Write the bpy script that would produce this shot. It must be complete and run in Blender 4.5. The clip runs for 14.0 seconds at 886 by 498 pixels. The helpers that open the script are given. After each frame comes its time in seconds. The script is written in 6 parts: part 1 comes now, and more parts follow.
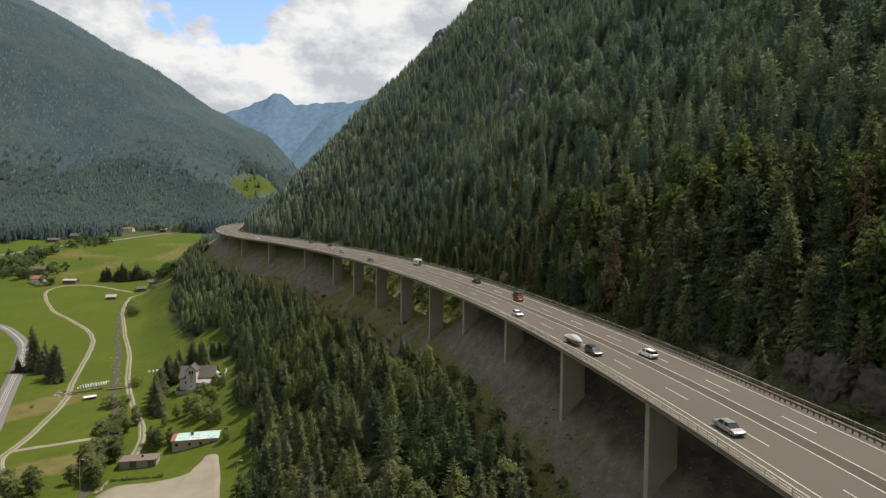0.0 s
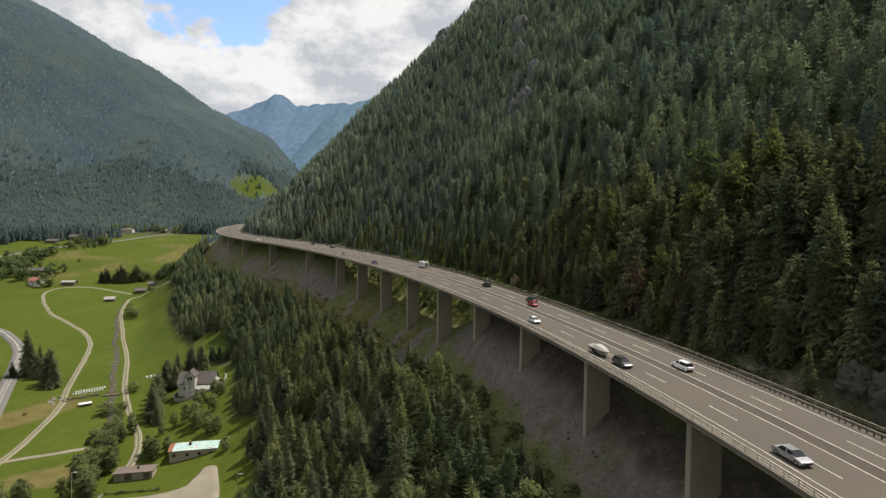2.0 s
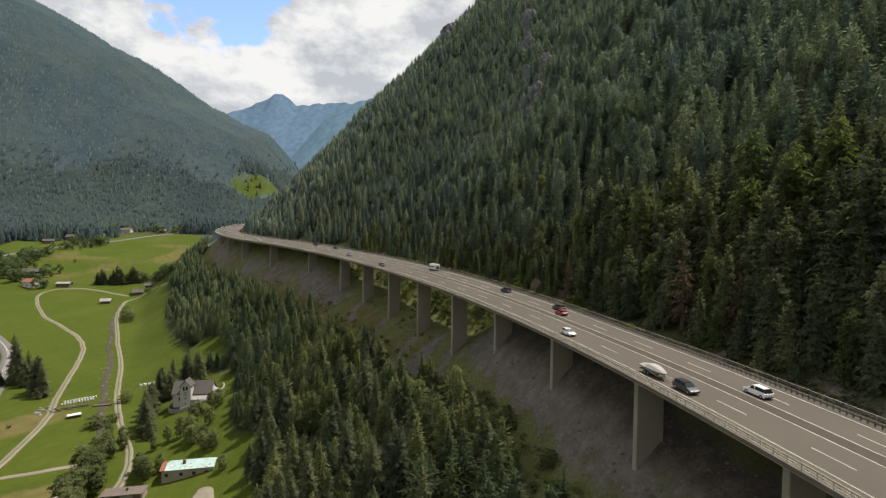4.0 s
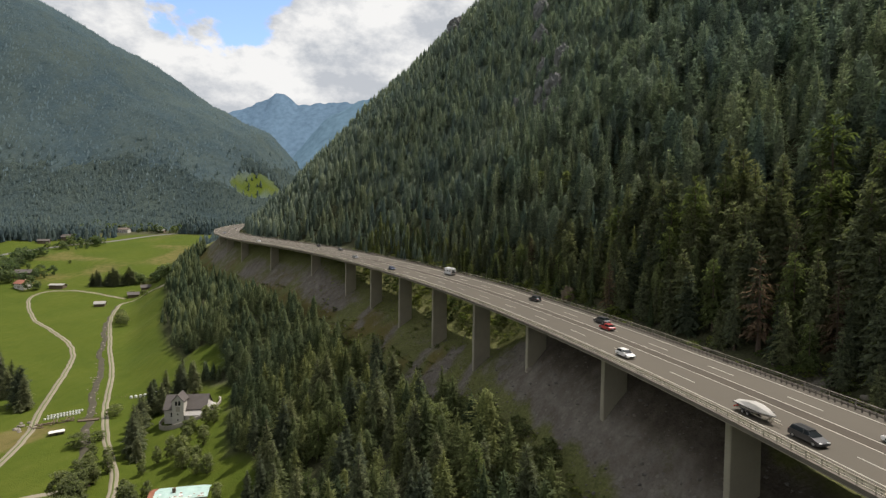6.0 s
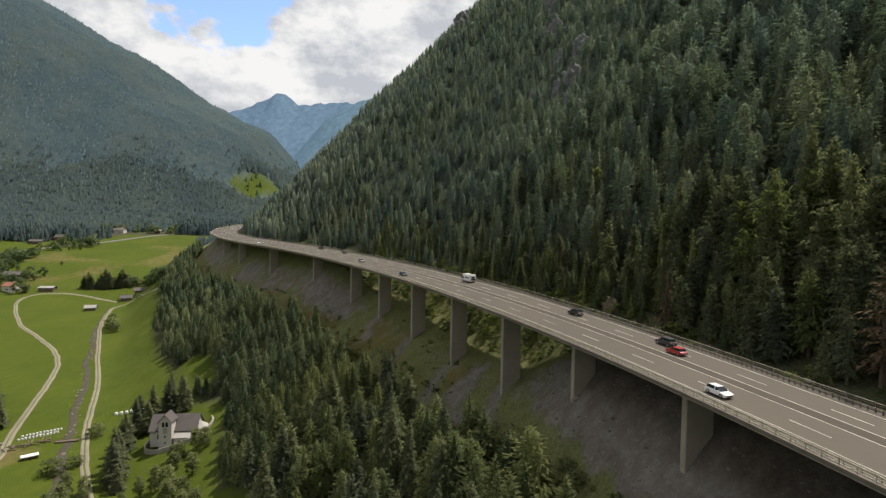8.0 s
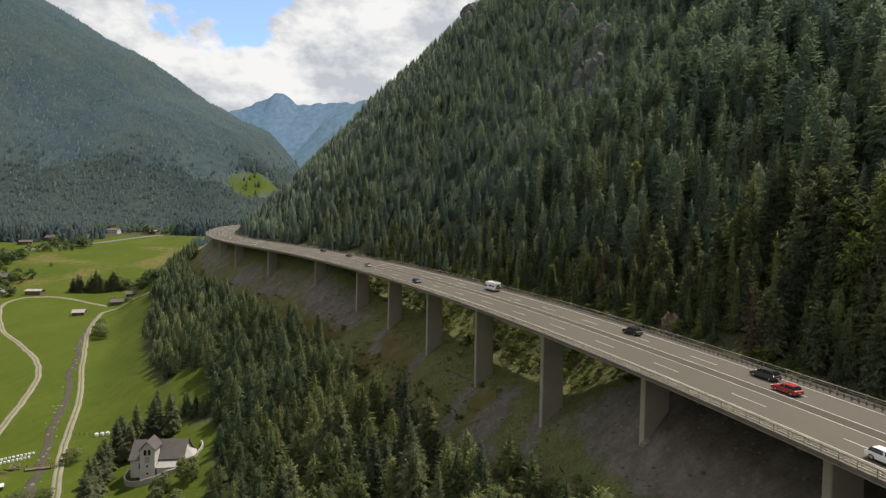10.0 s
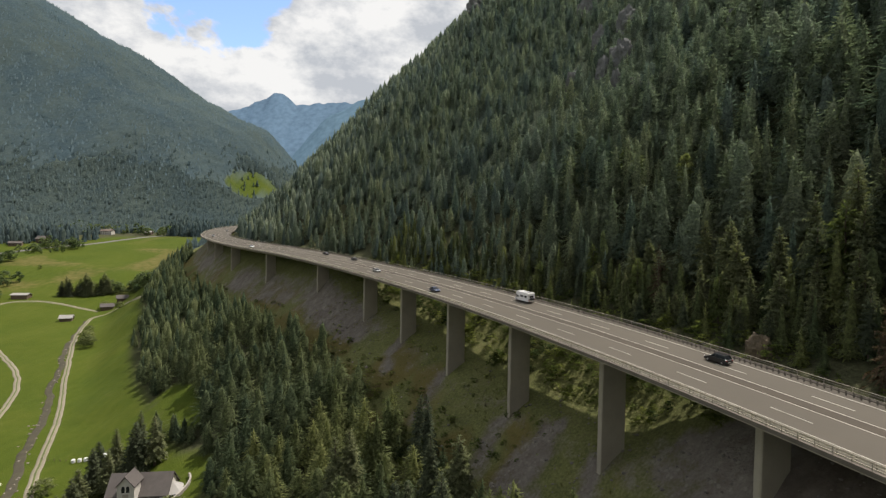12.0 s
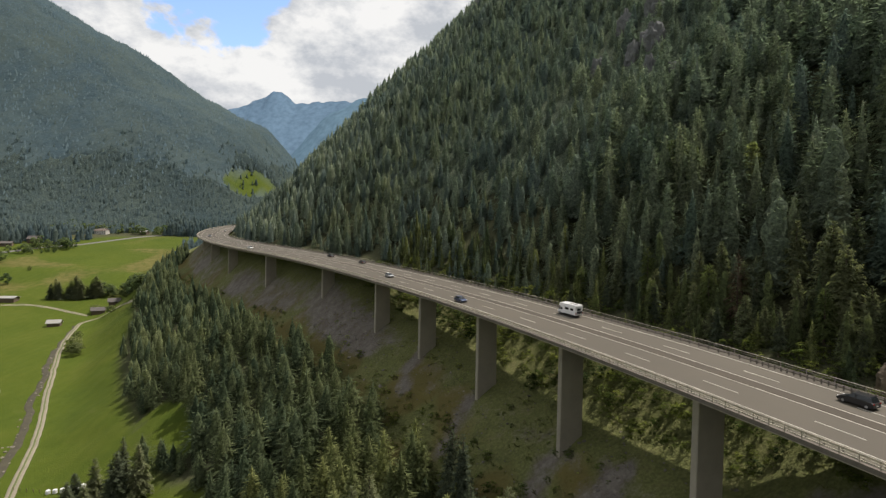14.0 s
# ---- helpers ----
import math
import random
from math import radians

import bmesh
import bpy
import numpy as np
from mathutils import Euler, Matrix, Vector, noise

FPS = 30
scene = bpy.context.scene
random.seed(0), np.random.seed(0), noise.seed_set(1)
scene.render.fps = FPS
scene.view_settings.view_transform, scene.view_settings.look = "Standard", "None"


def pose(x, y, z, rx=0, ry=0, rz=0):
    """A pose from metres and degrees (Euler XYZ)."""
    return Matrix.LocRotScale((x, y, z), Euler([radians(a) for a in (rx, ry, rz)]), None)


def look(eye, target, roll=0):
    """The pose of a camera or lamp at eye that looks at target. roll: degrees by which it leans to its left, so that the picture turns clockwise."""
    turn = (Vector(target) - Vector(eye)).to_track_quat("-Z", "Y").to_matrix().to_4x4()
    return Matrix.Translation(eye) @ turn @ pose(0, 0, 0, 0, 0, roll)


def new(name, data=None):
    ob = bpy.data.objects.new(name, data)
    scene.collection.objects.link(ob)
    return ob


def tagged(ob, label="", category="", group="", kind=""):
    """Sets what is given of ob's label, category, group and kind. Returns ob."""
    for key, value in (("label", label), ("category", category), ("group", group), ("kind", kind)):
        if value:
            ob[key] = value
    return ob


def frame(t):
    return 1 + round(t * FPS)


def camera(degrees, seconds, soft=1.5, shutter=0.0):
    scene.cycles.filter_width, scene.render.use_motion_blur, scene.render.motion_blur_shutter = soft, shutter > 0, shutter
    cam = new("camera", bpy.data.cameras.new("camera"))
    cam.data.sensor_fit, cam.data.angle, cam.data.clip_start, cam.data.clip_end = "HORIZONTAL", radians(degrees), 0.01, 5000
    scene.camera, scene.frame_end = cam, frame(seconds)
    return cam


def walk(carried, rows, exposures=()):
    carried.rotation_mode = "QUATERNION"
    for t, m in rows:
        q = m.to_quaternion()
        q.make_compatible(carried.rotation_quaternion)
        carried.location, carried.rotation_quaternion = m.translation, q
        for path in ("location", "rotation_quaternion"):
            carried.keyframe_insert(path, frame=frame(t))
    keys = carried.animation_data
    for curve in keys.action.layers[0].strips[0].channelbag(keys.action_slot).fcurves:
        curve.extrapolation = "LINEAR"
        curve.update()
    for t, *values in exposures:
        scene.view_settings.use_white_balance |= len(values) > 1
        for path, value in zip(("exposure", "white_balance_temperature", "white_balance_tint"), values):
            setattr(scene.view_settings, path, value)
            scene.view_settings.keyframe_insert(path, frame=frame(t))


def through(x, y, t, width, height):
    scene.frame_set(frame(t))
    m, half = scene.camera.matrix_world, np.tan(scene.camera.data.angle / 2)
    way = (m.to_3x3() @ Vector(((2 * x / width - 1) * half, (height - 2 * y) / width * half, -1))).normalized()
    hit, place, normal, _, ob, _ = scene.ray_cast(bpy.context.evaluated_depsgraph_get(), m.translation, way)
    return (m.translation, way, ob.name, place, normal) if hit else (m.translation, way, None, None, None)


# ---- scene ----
EXPOSURE, SUN, SKY, CLOUD = 1.25, 2.80, 0.112, 0.365

# the camera and its way
PATH = [
    (0, (18.72, -14.01, 99.87), (18.04, 35.94, 97.84), 0.32),
    (0.5, (18.2, -12.72, 99.88), (17.5, 37.23, 97.89), 0.33),
    (1, (17.49, -10.87, 99.88), (16.78, 39.08, 97.92), 0.33),
    (1.5, (16.6, -8.51, 99.89), (15.87, 41.45, 97.95), 0.34),
    (2, (15.56, -5.68, 99.91), (14.82, 44.28, 97.98), 0.34),
    (2.5, (14.38, -2.42, 99.92), (13.63, 47.54, 98.01), 0.35),
    (3, (13.08, 1.22, 99.94), (12.33, 51.18, 98.02), 0.37),
    (5.5, (5.32, 23.88, 100.08), (4.49, 73.84, 98.18), 0.45),
    (6, (3.6, 29.06, 100.12), (2.76, 79.02, 98.23), 0.49),
    (6.5, (1.85, 34.39, 100.16), (1.0, 84.35, 98.28), 0.53),
    (7, (0.07, 39.84, 100.2), (-0.77, 89.8, 98.35), 0.56),
    (7.5, (-1.73, 45.39, 100.25), (-2.56, 95.35, 98.43), 0.62),
    (8, (-3.54, 51.01, 100.29), (-4.36, 100.97, 98.51), 0.68),
    (10.5, (-12.74, 79.5, 100.59), (-13.43, 129.47, 98.91), 0.82),
    (11, (-14.6, 85.18, 100.66), (-15.26, 135.15, 99.01), 0.83),
    (11.5, (-16.47, 90.81, 100.73), (-17.12, 140.78, 99.08), 0.82),
    (12, (-18.37, 96.4, 100.8), (-18.98, 146.37, 99.16), 0.81),
    (12.5, (-20.29, 101.94, 100.88), (-20.87, 151.91, 99.21), 0.82),
    (13, (-22.24, 107.42, 100.96), (-22.79, 157.39, 99.27), 0.77),
    (13.5, (-24.23, 112.85, 101.04), (-24.76, 162.82, 99.35), 0.81),
    (14, (-26.27, 118.21, 101.13), (-26.79, 168.18, 99.43), 0.81),
]
cam = camera(79.5, 14.0, soft=1.35, shutter=0.2)
walk(cam, [(t, look(eye, target, roll)) for t, eye, target, roll in PATH], exposures=[(0.0, EXPOSURE, 6380, 14), (14.0, EXPOSURE, 6380, 14)])

# ---- light: sun ahead and a little to the right, broken cloud ----
SUN_TURN, SUN_HEIGHT = radians(61), radians(62)
world = bpy.data.worlds.new("world")
scene.world = world
world.use_nodes = True
wn, wl = world.node_tree.nodes, world.node_tree.links
wn.clear()
sky = wn.new("ShaderNodeTexSky")
sky.sky_type, sky.sun_disc = "NISHITA", False
sky.sun_elevation, sky.sun_rotation = SUN_HEIGHT, SUN_TURN
sky.altitude, sky.air_density, sky.dust_density, sky.ozone_density = 1200, 1.0, 0.8, 1.0
place = wn.new("ShaderNodeTexCoord")
puffs = wn.new("ShaderNodeTexNoise")
puffs.inputs["Scale"].default_value, puffs.inputs["Detail"].default_value, puffs.inputs["Roughness"].default_value = 4.2, 9.0, 0.56
puffs.inputs["Distortion"].default_value = 0.25
stretch = wn.new("ShaderNodeMapping")
stretch.inputs["Location"].default_value = (0.35, 0.1, 0.62)
stretch.inputs["Scale"].default_value = (1.0, 1.0, 1.7)
wl.new(place.outputs["Generated"], stretch.inputs["Vector"])
wl.new(stretch.outputs["Vector"], puffs.inputs["Vector"])
gap = wn.new("ShaderNodeVectorMath")  # the sky is open towards one side of the valley
gap.operation = "DOT_PRODUCT"
gap.inputs[1].default_value = Vector((-0.455, 1.0, 0.465)).normalized()
wl.new(place.outputs["Generated"], gap.inputs[0])
clear = wn.new("ShaderNodeMapRange")
clear.interpolation_type = "SMOOTHERSTEP"
clear.inputs["From Min"].default_value, clear.inputs["From Max"].default_value = 0.9870, 0.9985
clear.inputs["To Min"].default_value, clear.inputs["To Max"].default_value = 0.16, -0.10
wl.new(gap.outputs["Value"], clear.inputs["Value"])
cover = wn.new("ShaderNodeMath")
wl.new(puffs.outputs["Fac"], cover.inputs[0])
wl.new(clear.outputs["Result"], cover.inputs[1])
edge = wn.new("ShaderNodeMapRange")
edge.interpolation_type = "SMOOTHSTEP"
edge.inputs["From Min"].default_value, edge.inputs["From Max"].default_value = 0.49, 0.545
wl.new(cover.outputs["Value"], edge.inputs["Value"])
shade = wn.new("ShaderNodeTexNoise")
shade.inputs["Scale"].default_value, shade.inputs["Detail"].default_value = 7.0, 10.0
shade.inputs["Roughness"].default_value = 0.64
wl.new(stretch.outputs["Vector"], shade.inputs["Vector"])
tone = wn.new("ShaderNodeValToRGB")
tone.color_ramp.elements[0].position, tone.color_ramp.elements[0].color = 0.40, (0.62, 0.66, 0.68, 1)
tone.color_ramp.elements[1].position, tone.color_ramp.elements[1].color = 0.58, (1.06, 1.065, 1.01, 1)
wl.new(shade.outputs["Fac"], tone.inputs["Fac"])
air = wn.new("ShaderNodeBackground")
air.inputs["Strength"].default_value = SKY
wl.new(sky.outputs["Color"], air.inputs["Color"])
cloud = wn.new("ShaderNodeBackground")
cloud.inputs["Strength"].default_value = CLOUD
wl.new(tone.outputs["Color"], cloud.inputs["Color"])
both = wn.new("ShaderNodeMixShader")
wl.new(edge.outputs["Result"], both.inputs["Fac"])
wl.new(air.outputs["Background"], both.inputs[1])
wl.new(cloud.outputs["Background"], both.inputs[2])
wout = wn.new("ShaderNodeOutputWorld")
wl.new(both.outputs["Shader"], wout.inputs["Surface"])

lamp = bpy.data.lights.new("sun", "SUN")
lamp.energy, lamp.angle, lamp.color = SUN, radians(0.9), (1.0, 0.93, 0.82)
sun = new("sun", lamp)
toward = Vector((math.sin(SUN_TURN) * math.cos(SUN_HEIGHT), math.cos(SUN_TURN) * math.cos(SUN_HEIGHT), math.sin(SUN_HEIGHT)))
sun.matrix_world = look(toward * 400, (0, 0, 0))


# ---- materials ----
def material(name, rough=0.8, metal=0.0):
    m = bpy.data.materials.new(name)
    m.use_nodes = True
    b = m.node_tree.nodes["Principled BSDF"]
    b.inputs["Roughness"].default_value, b.inputs["Metallic"].default_value = rough, metal
    return m, m.node_tree.nodes, m.node_tree.links, b


def noise_node(n, l, scale, detail=6.0, rough=0.6, vector=None):
    t = n.new("ShaderNodeTexNoise")
    t.inputs["Scale"].default_value, t.inputs["Detail"].default_value, t.inputs["Roughness"].default_value = scale, detail, rough
    if vector is None:
        vector = n.new("ShaderNodeNewGeometry").outputs["Position"]
    l.new(vector, t.inputs["Vector"])
    return t.outputs["Fac"]


def ramp(n, l, fac, *stops):
    r = n.new("ShaderNodeValToRGB")
    while len(r.color_ramp.elements) < len(stops):
        r.color_ramp.elements.new(0.5)
    for e, (at, colour) in zip(r.color_ramp.elements, stops):
        e.position, e.color = at, (*colour, 1)
    l.new(fac, r.inputs["Fac"])
    return r.outputs["Color"]


def blend(n, l, fac, a, b, mode="MIX"):
    x = n.new("ShaderNodeMix")
    x.data_type, x.blend_type = "RGBA", mode
    for socket, value in ((x.inputs[0], fac), (x.inputs[6], a), (x.inputs[7], b)):
        if isinstance(value, (int, float)):
            socket.default_value = value
        elif isinstance(value, tuple):
            socket.default_value = (*value, 1)
        else:
            l.new(value, socket)
    return x.outputs[2]


def sums(n, l, op, a, b, clamp=False):
    x = n.new("ShaderNodeMath")
    x.operation, x.use_clamp = op, clamp
    for socket, value in ((x.inputs[0], a), (x.inputs[1], b)):
        if isinstance(value, (int, float)):
            socket.default_value = value
        else:
            l.new(value, socket)
    return x.outputs[0]


def bump(n, l, bsdf, height, strength, distance):
    x = n.new("ShaderNodeBump")
    x.inputs["Strength"].default_value, x.inputs["Distance"].default_value = strength, distance
    l.new(height, x.inputs["Height"])
    l.new(x.outputs["Normal"], bsdf.inputs["Normal"])


def plain(name, colour, rough=0.7, metal=0.0, scale=1.5, vary=0.25, relief=0.0, grain=None):
    """One colour with stains at a large scale and grain at a small one."""
    m, n, l, b = material(name, rough, metal)
    big, small = noise_node(n, l, scale, 5), noise_node(n, l, grain or scale * 14, 4)
    dark, light = tuple(c * (1 - vary) for c in colour), tuple(min(1, c * (1 + vary)) for c in colour)
    base = ramp(n, l, big, (0.3, dark), (0.7, light))
    base = blend(n, l, 0.35, base, ramp(n, l, small, (0.3, dark), (0.7, light)))
    l.new(base, b.inputs["Base Color"])
    if relief:
        bump(n, l, b, small, 0.6, relief)
    return m


def foliage(name, dark, light, per_object, through=0.28, behind=(1.08, 1.18, 0.66), grain=1.5, mottle=1.0):
    """Needles or leaves: each tree and each twig has its own green, and some light comes through."""
    m = bpy.data.materials.new(name)
    m.use_nodes = True
    n, l = m.node_tree.nodes, m.node_tree.links
    n.remove(n["Principled BSDF"])
    if per_object:
        own = n.new("ShaderNodeObjectInfo").outputs["Random"]
    else:
        tint = n.new("ShaderNodeAttribute")
        tint.attribute_name = "tint"
        own = tint.outputs["Fac"]
    twig = n.new("ShaderNodeNewGeometry").outputs["Random Per Island"]
    fine = noise_node(n, l, 1.1, 3)
    mix = sums(n, l, "ADD", sums(n, l, "MULTIPLY", own, 0.55), sums(n, l, "MULTIPLY", twig, 0.10))
    mix = sums(n, l, "ADD", mix, sums(n, l, "MULTIPLY", fine, 0.2))
    mid = tuple((a + b) / 2 for a, b in zip(dark, light))
    colour = ramp(n, l, mix, (0.18, dark), (0.55, mid), (0.95, light))
    sprays = noise_node(n, l, grain, 4, 0.7)  # sprays of needles; the shade in the gaps between them is painted dark
    colour = blend(n, l, mottle, colour, ramp(n, l, sprays, (0.36, (0.42, 0.42, 0.42)), (0.52, (0.95, 0.95, 0.95)), (0.66, (1.5, 1.5, 1.4))), "MULTIPLY")
    face = n.new("ShaderNodeBsdfDiffuse")
    face.inputs["Roughness"].default_value = 0.6
    back = n.new("ShaderNodeBsdfTranslucent")
    relief = n.new("ShaderNodeBump")
    relief.inputs["Strength"].default_value, relief.inputs["Distance"].default_value = 0.9 * mottle, 0.5 / grain
    l.new(sprays, relief.inputs["Height"])
    l.new(relief.outputs["Normal"], face.inputs["Normal"])
    l.new(colour, face.inputs["Color"])
    l.new(blend(n, l, 1.0, colour, behind, "MULTIPLY"), back.inputs["Color"])
    both = n.new("ShaderNodeMixShader")
    both.inputs[0].default_value = through
    l.new(face.outputs[0], both.inputs[1])
    l.new(back.outputs[0], both.inputs[2])
    l.new(both.outputs[0], n["Material Output"].inputs["Surface"])
    return m


def ground_material():
    m, n, l, b = material("ground", 0.95)

    def layer(name):
        a = n.new("ShaderNodeAttribute")
        a.attribute_name = name
        return a.outputs["Fac"]

    big, mid, fine = noise_node(n, l, 0.02, 6), noise_node(n, l, 0.16, 6), noise_node(n, l, 1.6, 6)
    pos = n.new("ShaderNodeNewGeometry").outputs["Position"]
    lines = n.new("ShaderNodeTexWave")  # mown strips
    lines.inputs["Scale"].default_value, lines.inputs["Distortion"].default_value, lines.inputs["Detail"].default_value = 0.045, 3.0, 2.0
    l.new(pos, lines.inputs["Vector"])
    grass = ramp(n, l, big, (0.32, (0.035, 0.058, 0.0049)), (0.52, (0.053, 0.074, 0.0063)), (0.72, (0.074, 0.088, 0.0112)))
    grass = blend(n, l, 0.30, grass, ramp(n, l, mid, (0.3, (0.033, 0.052, 0.0056)), (0.7, (0.078, 0.092, 0.0133))))
    grass = blend(n, l, 0.10, grass, ramp(n, l, lines.outputs["Fac"], (0.2, (0.033, 0.057, 0.0049)), (0.8, (0.079, 0.101, 0.0126))))
    grass = blend(n, l, 0.2, grass, ramp(n, l, fine, (0.3, (0.026, 0.044, 0.0042)), (0.7, (0.079, 0.094, 0.0126))))
    dry = ramp(n, l, mid, (0.3, (0.096, 0.078, 0.028)), (0.7, (0.120, 0.106, 0.036)))
    floor = ramp(n, l, fine, (0.3, (0.030, 0.033, 0.017)), (0.7, (0.070, 0.072, 0.036)))
    rough_grass = ramp(n, l, mid, (0.3, (0.068, 0.074, 0.032)), (0.5, (0.110, 0.118, 0.042)), (0.7, (0.156, 0.146, 0.070)))
    rough_grass = blend(n, l, 0.5, rough_grass, ramp(n, l, fine, (0.35, (0.056, 0.058, 0.026)), (0.5, (0.106, 0.118, 0.038)), (0.68, (0.190, 0.176, 0.084))))
    stones = n.new("ShaderNodeTexVoronoi")
    stones.inputs["Scale"].default_value = 0.55
    l.new(pos, stones.inputs["Vector"])
    scree = ramp(n, l, fine, (0.28, (0.078, 0.069, 0.058)), (0.5, (0.143, 0.129, 0.111)), (0.75, (0.232, 0.211, 0.188)))
    scree = blend(n, l, 0.45, scree, ramp(n, l, mid, (0.3, (0.058, 0.046, 0.034)), (0.52, (0.120, 0.104, 0.088)), (0.72, (0.215, 0.192, 0.168))))
    streak = n.new("ShaderNodeMapping")
    streak.inputs["Scale"].default_value = (0.353, 0.344, 0.039)
    l.new(pos, streak.inputs["Vector"])
    runs = noise_node(n, l, 1.0, 7, 0.65, streak.outputs["Vector"])
    scree = blend(n, l, 0.45, scree, ramp(n, l, runs, (0.3, (0.066, 0.051, 0.038)), (0.5, (0.126, 0.112, 0.095)), (0.7, (0.222, 0.201, 0.177))))
    scree = blend(n, l, sums(n, l, "MULTIPLY", sums(n, l, "LESS_THAN", stones.outputs["Distance"], 0.2), 0.35), scree, (0.222, 0.207, 0.183))

    def edge(name, width=0.35):
        """The layer's ragged border."""
        f = sums(n, l, "ADD", layer(name), sums(n, l, "MULTIPLY", sums(n, l, "SUBTRACT", sums(n, l, "ADD", mid, sums(n, l, "MULTIPLY", fine, 0.5)), 0.75), 1.1))
        r = n.new("ShaderNodeMapRange")
        r.inputs["From Min"].default_value, r.inputs["From Max"].default_value = 0.5 - width / 2, 0.5 + width / 2
        l.new(f, r.inputs["Value"])
        return r.outputs["Result"]

    colour = blend(n, l, edge("cover_rough"), floor, rough_grass)
    # floor of the far wood, given the hazed and shaded tone of its treetops
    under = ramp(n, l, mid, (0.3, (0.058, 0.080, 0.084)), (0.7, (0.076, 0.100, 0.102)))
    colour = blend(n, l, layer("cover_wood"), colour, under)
    colour = blend(n, l, layer("cover_meadow"), colour, grass)
    colour = blend(n, l, edge("cover_dry", 0.6), colour, dry)
    colour = blend(n, l, edge("cover_scree"), colour, scree)
    # brown rock, darkened by the deep shade under the near deck
    shaded_rock = ramp(n, l, runs, (0.3, (0.036, 0.029, 0.022)), (0.5, (0.070, 0.058, 0.046)), (0.72, (0.135, 0.118, 0.098)))
    shaded_rock = blend(n, l, 0.4, shaded_rock, ramp(n, l, fine, (0.3, (0.034, 0.027, 0.020)), (0.7, (0.112, 0.096, 0.078))))
    colour = blend(n, l, edge("cover_shaded_rock", 0.7), colour, shaded_rock)
    l.new(colour, b.inputs["Base Color"])
    b.inputs["Specular IOR Level"].default_value = 0.1
    grit = noise_node(n, l, 5.5, 5, 0.7)
    bump(n, l, b, sums(n, l, "ADD", fine, sums(n, l, "MULTIPLY", grit, 0.5)), 0.8, 0.4)
    return m


GROUND = ground_material()
NEEDLES = foliage("spruce_needles", (0.080, 0.098, 0.066), (0.212, 0.224, 0.112), True, 0.42, (1.06, 1.12, 0.68))
NEEDLES_FAR = foliage("spruce_needles_forest", (0.100, 0.136, 0.110), (0.264, 0.284, 0.170), False, 0.42, (1.0, 1.12, 0.85))
# bluer, lighter copy of the slope's needles, with the valley haze in it
NEEDLES_HAZED = foliage("spruce_needles_hazed", (0.112, 0.148, 0.134), (0.262, 0.294, 0.192), False, 0.45, (1.0, 1.12, 0.9))
NEEDLES_LOW = foliage("spruce_needles_lower_wood", (0.074, 0.098, 0.052), (0.230, 0.244, 0.092), False, 0.44, (1.06, 1.12, 0.66))
# shaded copy of the lower wood's needles, for its far end
NEEDLES_SHADY = foliage("spruce_needles_lower_wood_shaded", (0.066, 0.092, 0.056), (0.176, 0.196, 0.090), False, 0.42, (1.04, 1.12, 0.72))
# haze over the far mountain is put into these blues, thinner at its foot
NEEDLES_HILL_HAZED = foliage("hazed_mountain_needles", (0.102, 0.152, 0.178), (0.152, 0.192, 0.174), False, 0.45, (1.0, 1.08, 1.05), 0.22, 0.25)
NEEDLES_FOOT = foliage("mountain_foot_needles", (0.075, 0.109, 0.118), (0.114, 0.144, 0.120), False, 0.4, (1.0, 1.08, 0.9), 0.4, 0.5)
# the canopy between the tips gets a shaded copy of the hazed needles
NEEDLES_CANOPY_HAZED = foliage("hazed_mountain_canopy", (0.092, 0.137, 0.158), (0.136, 0.172, 0.152), False, 0.3, (1.0, 1.08, 1.0), 0.22, 0.25)
LARCH = foliage("larch_needles", (0.085, 0.108, 0.045), (0.16, 0.185, 0.075), True, 0.48)
DEAD = foliage("dead_needles", (0.075, 0.055, 0.035), (0.14, 0.10, 0.065), True, 0.15)
LEAVES = foliage("broad_leaves", (0.125, 0.145, 0.070), (0.235, 0.255, 0.120), True, 0.5)
LEAVES_FAR = foliage("broad_leaves_thicket", (0.068, 0.094, 0.032), (0.275, 0.295, 0.086), False, 0.55)
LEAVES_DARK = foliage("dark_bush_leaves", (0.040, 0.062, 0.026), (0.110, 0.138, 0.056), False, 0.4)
TUFTS = foliage("rough_grass_blades", (0.090, 0.092, 0.032), (0.205, 0.192, 0.075), False, 0.35)
LEAVES_VALLEY = foliage("broad_leaves_valley", (0.085, 0.118, 0.066), (0.185, 0.215, 0.108), False, 0.5)
BARK = plain("bark", (0.085, 0.062, 0.045), 0.95, 0, 0.8, 0.35, 0.03, 9)
CONCRETE = plain("weathered_concrete", (0.240, 0.216, 0.170), 0.85, 0, 0.22, 0.16, 0.01, 5)
FASCIA = plain("stained_edge_concrete", (0.098, 0.084, 0.068), 0.9, 0, 0.5, 0.3, 0.01, 6)
ASPHALT = plain("motorway_asphalt", (0.0590, 0.0500, 0.0350), 0.85, 0, 0.06, 0.14, 0.004, 7)
MEDIAN = plain("median_asphalt", (0.0405, 0.0315, 0.0205), 0.9, 0, 0.3, 0.22, 0.006, 6)
COUNTRY_ASPHALT = plain("country_road_asphalt", (0.102, 0.098, 0.090), 0.85, 0, 0.1, 0.12, 0.004, 6)
PAINT = plain("road_paint", (0.375, 0.355, 0.300), 0.6, 0, 0.7, 0.10)
ZINC = plain("galvanised_steel", (0.345, 0.315, 0.250), 0.55, 0.2, 0.6, 0.15)
WORN_ZINC = plain("weathered_galvanised_steel", (0.185, 0.166, 0.132), 0.6, 0.2, 0.6, 0.2)
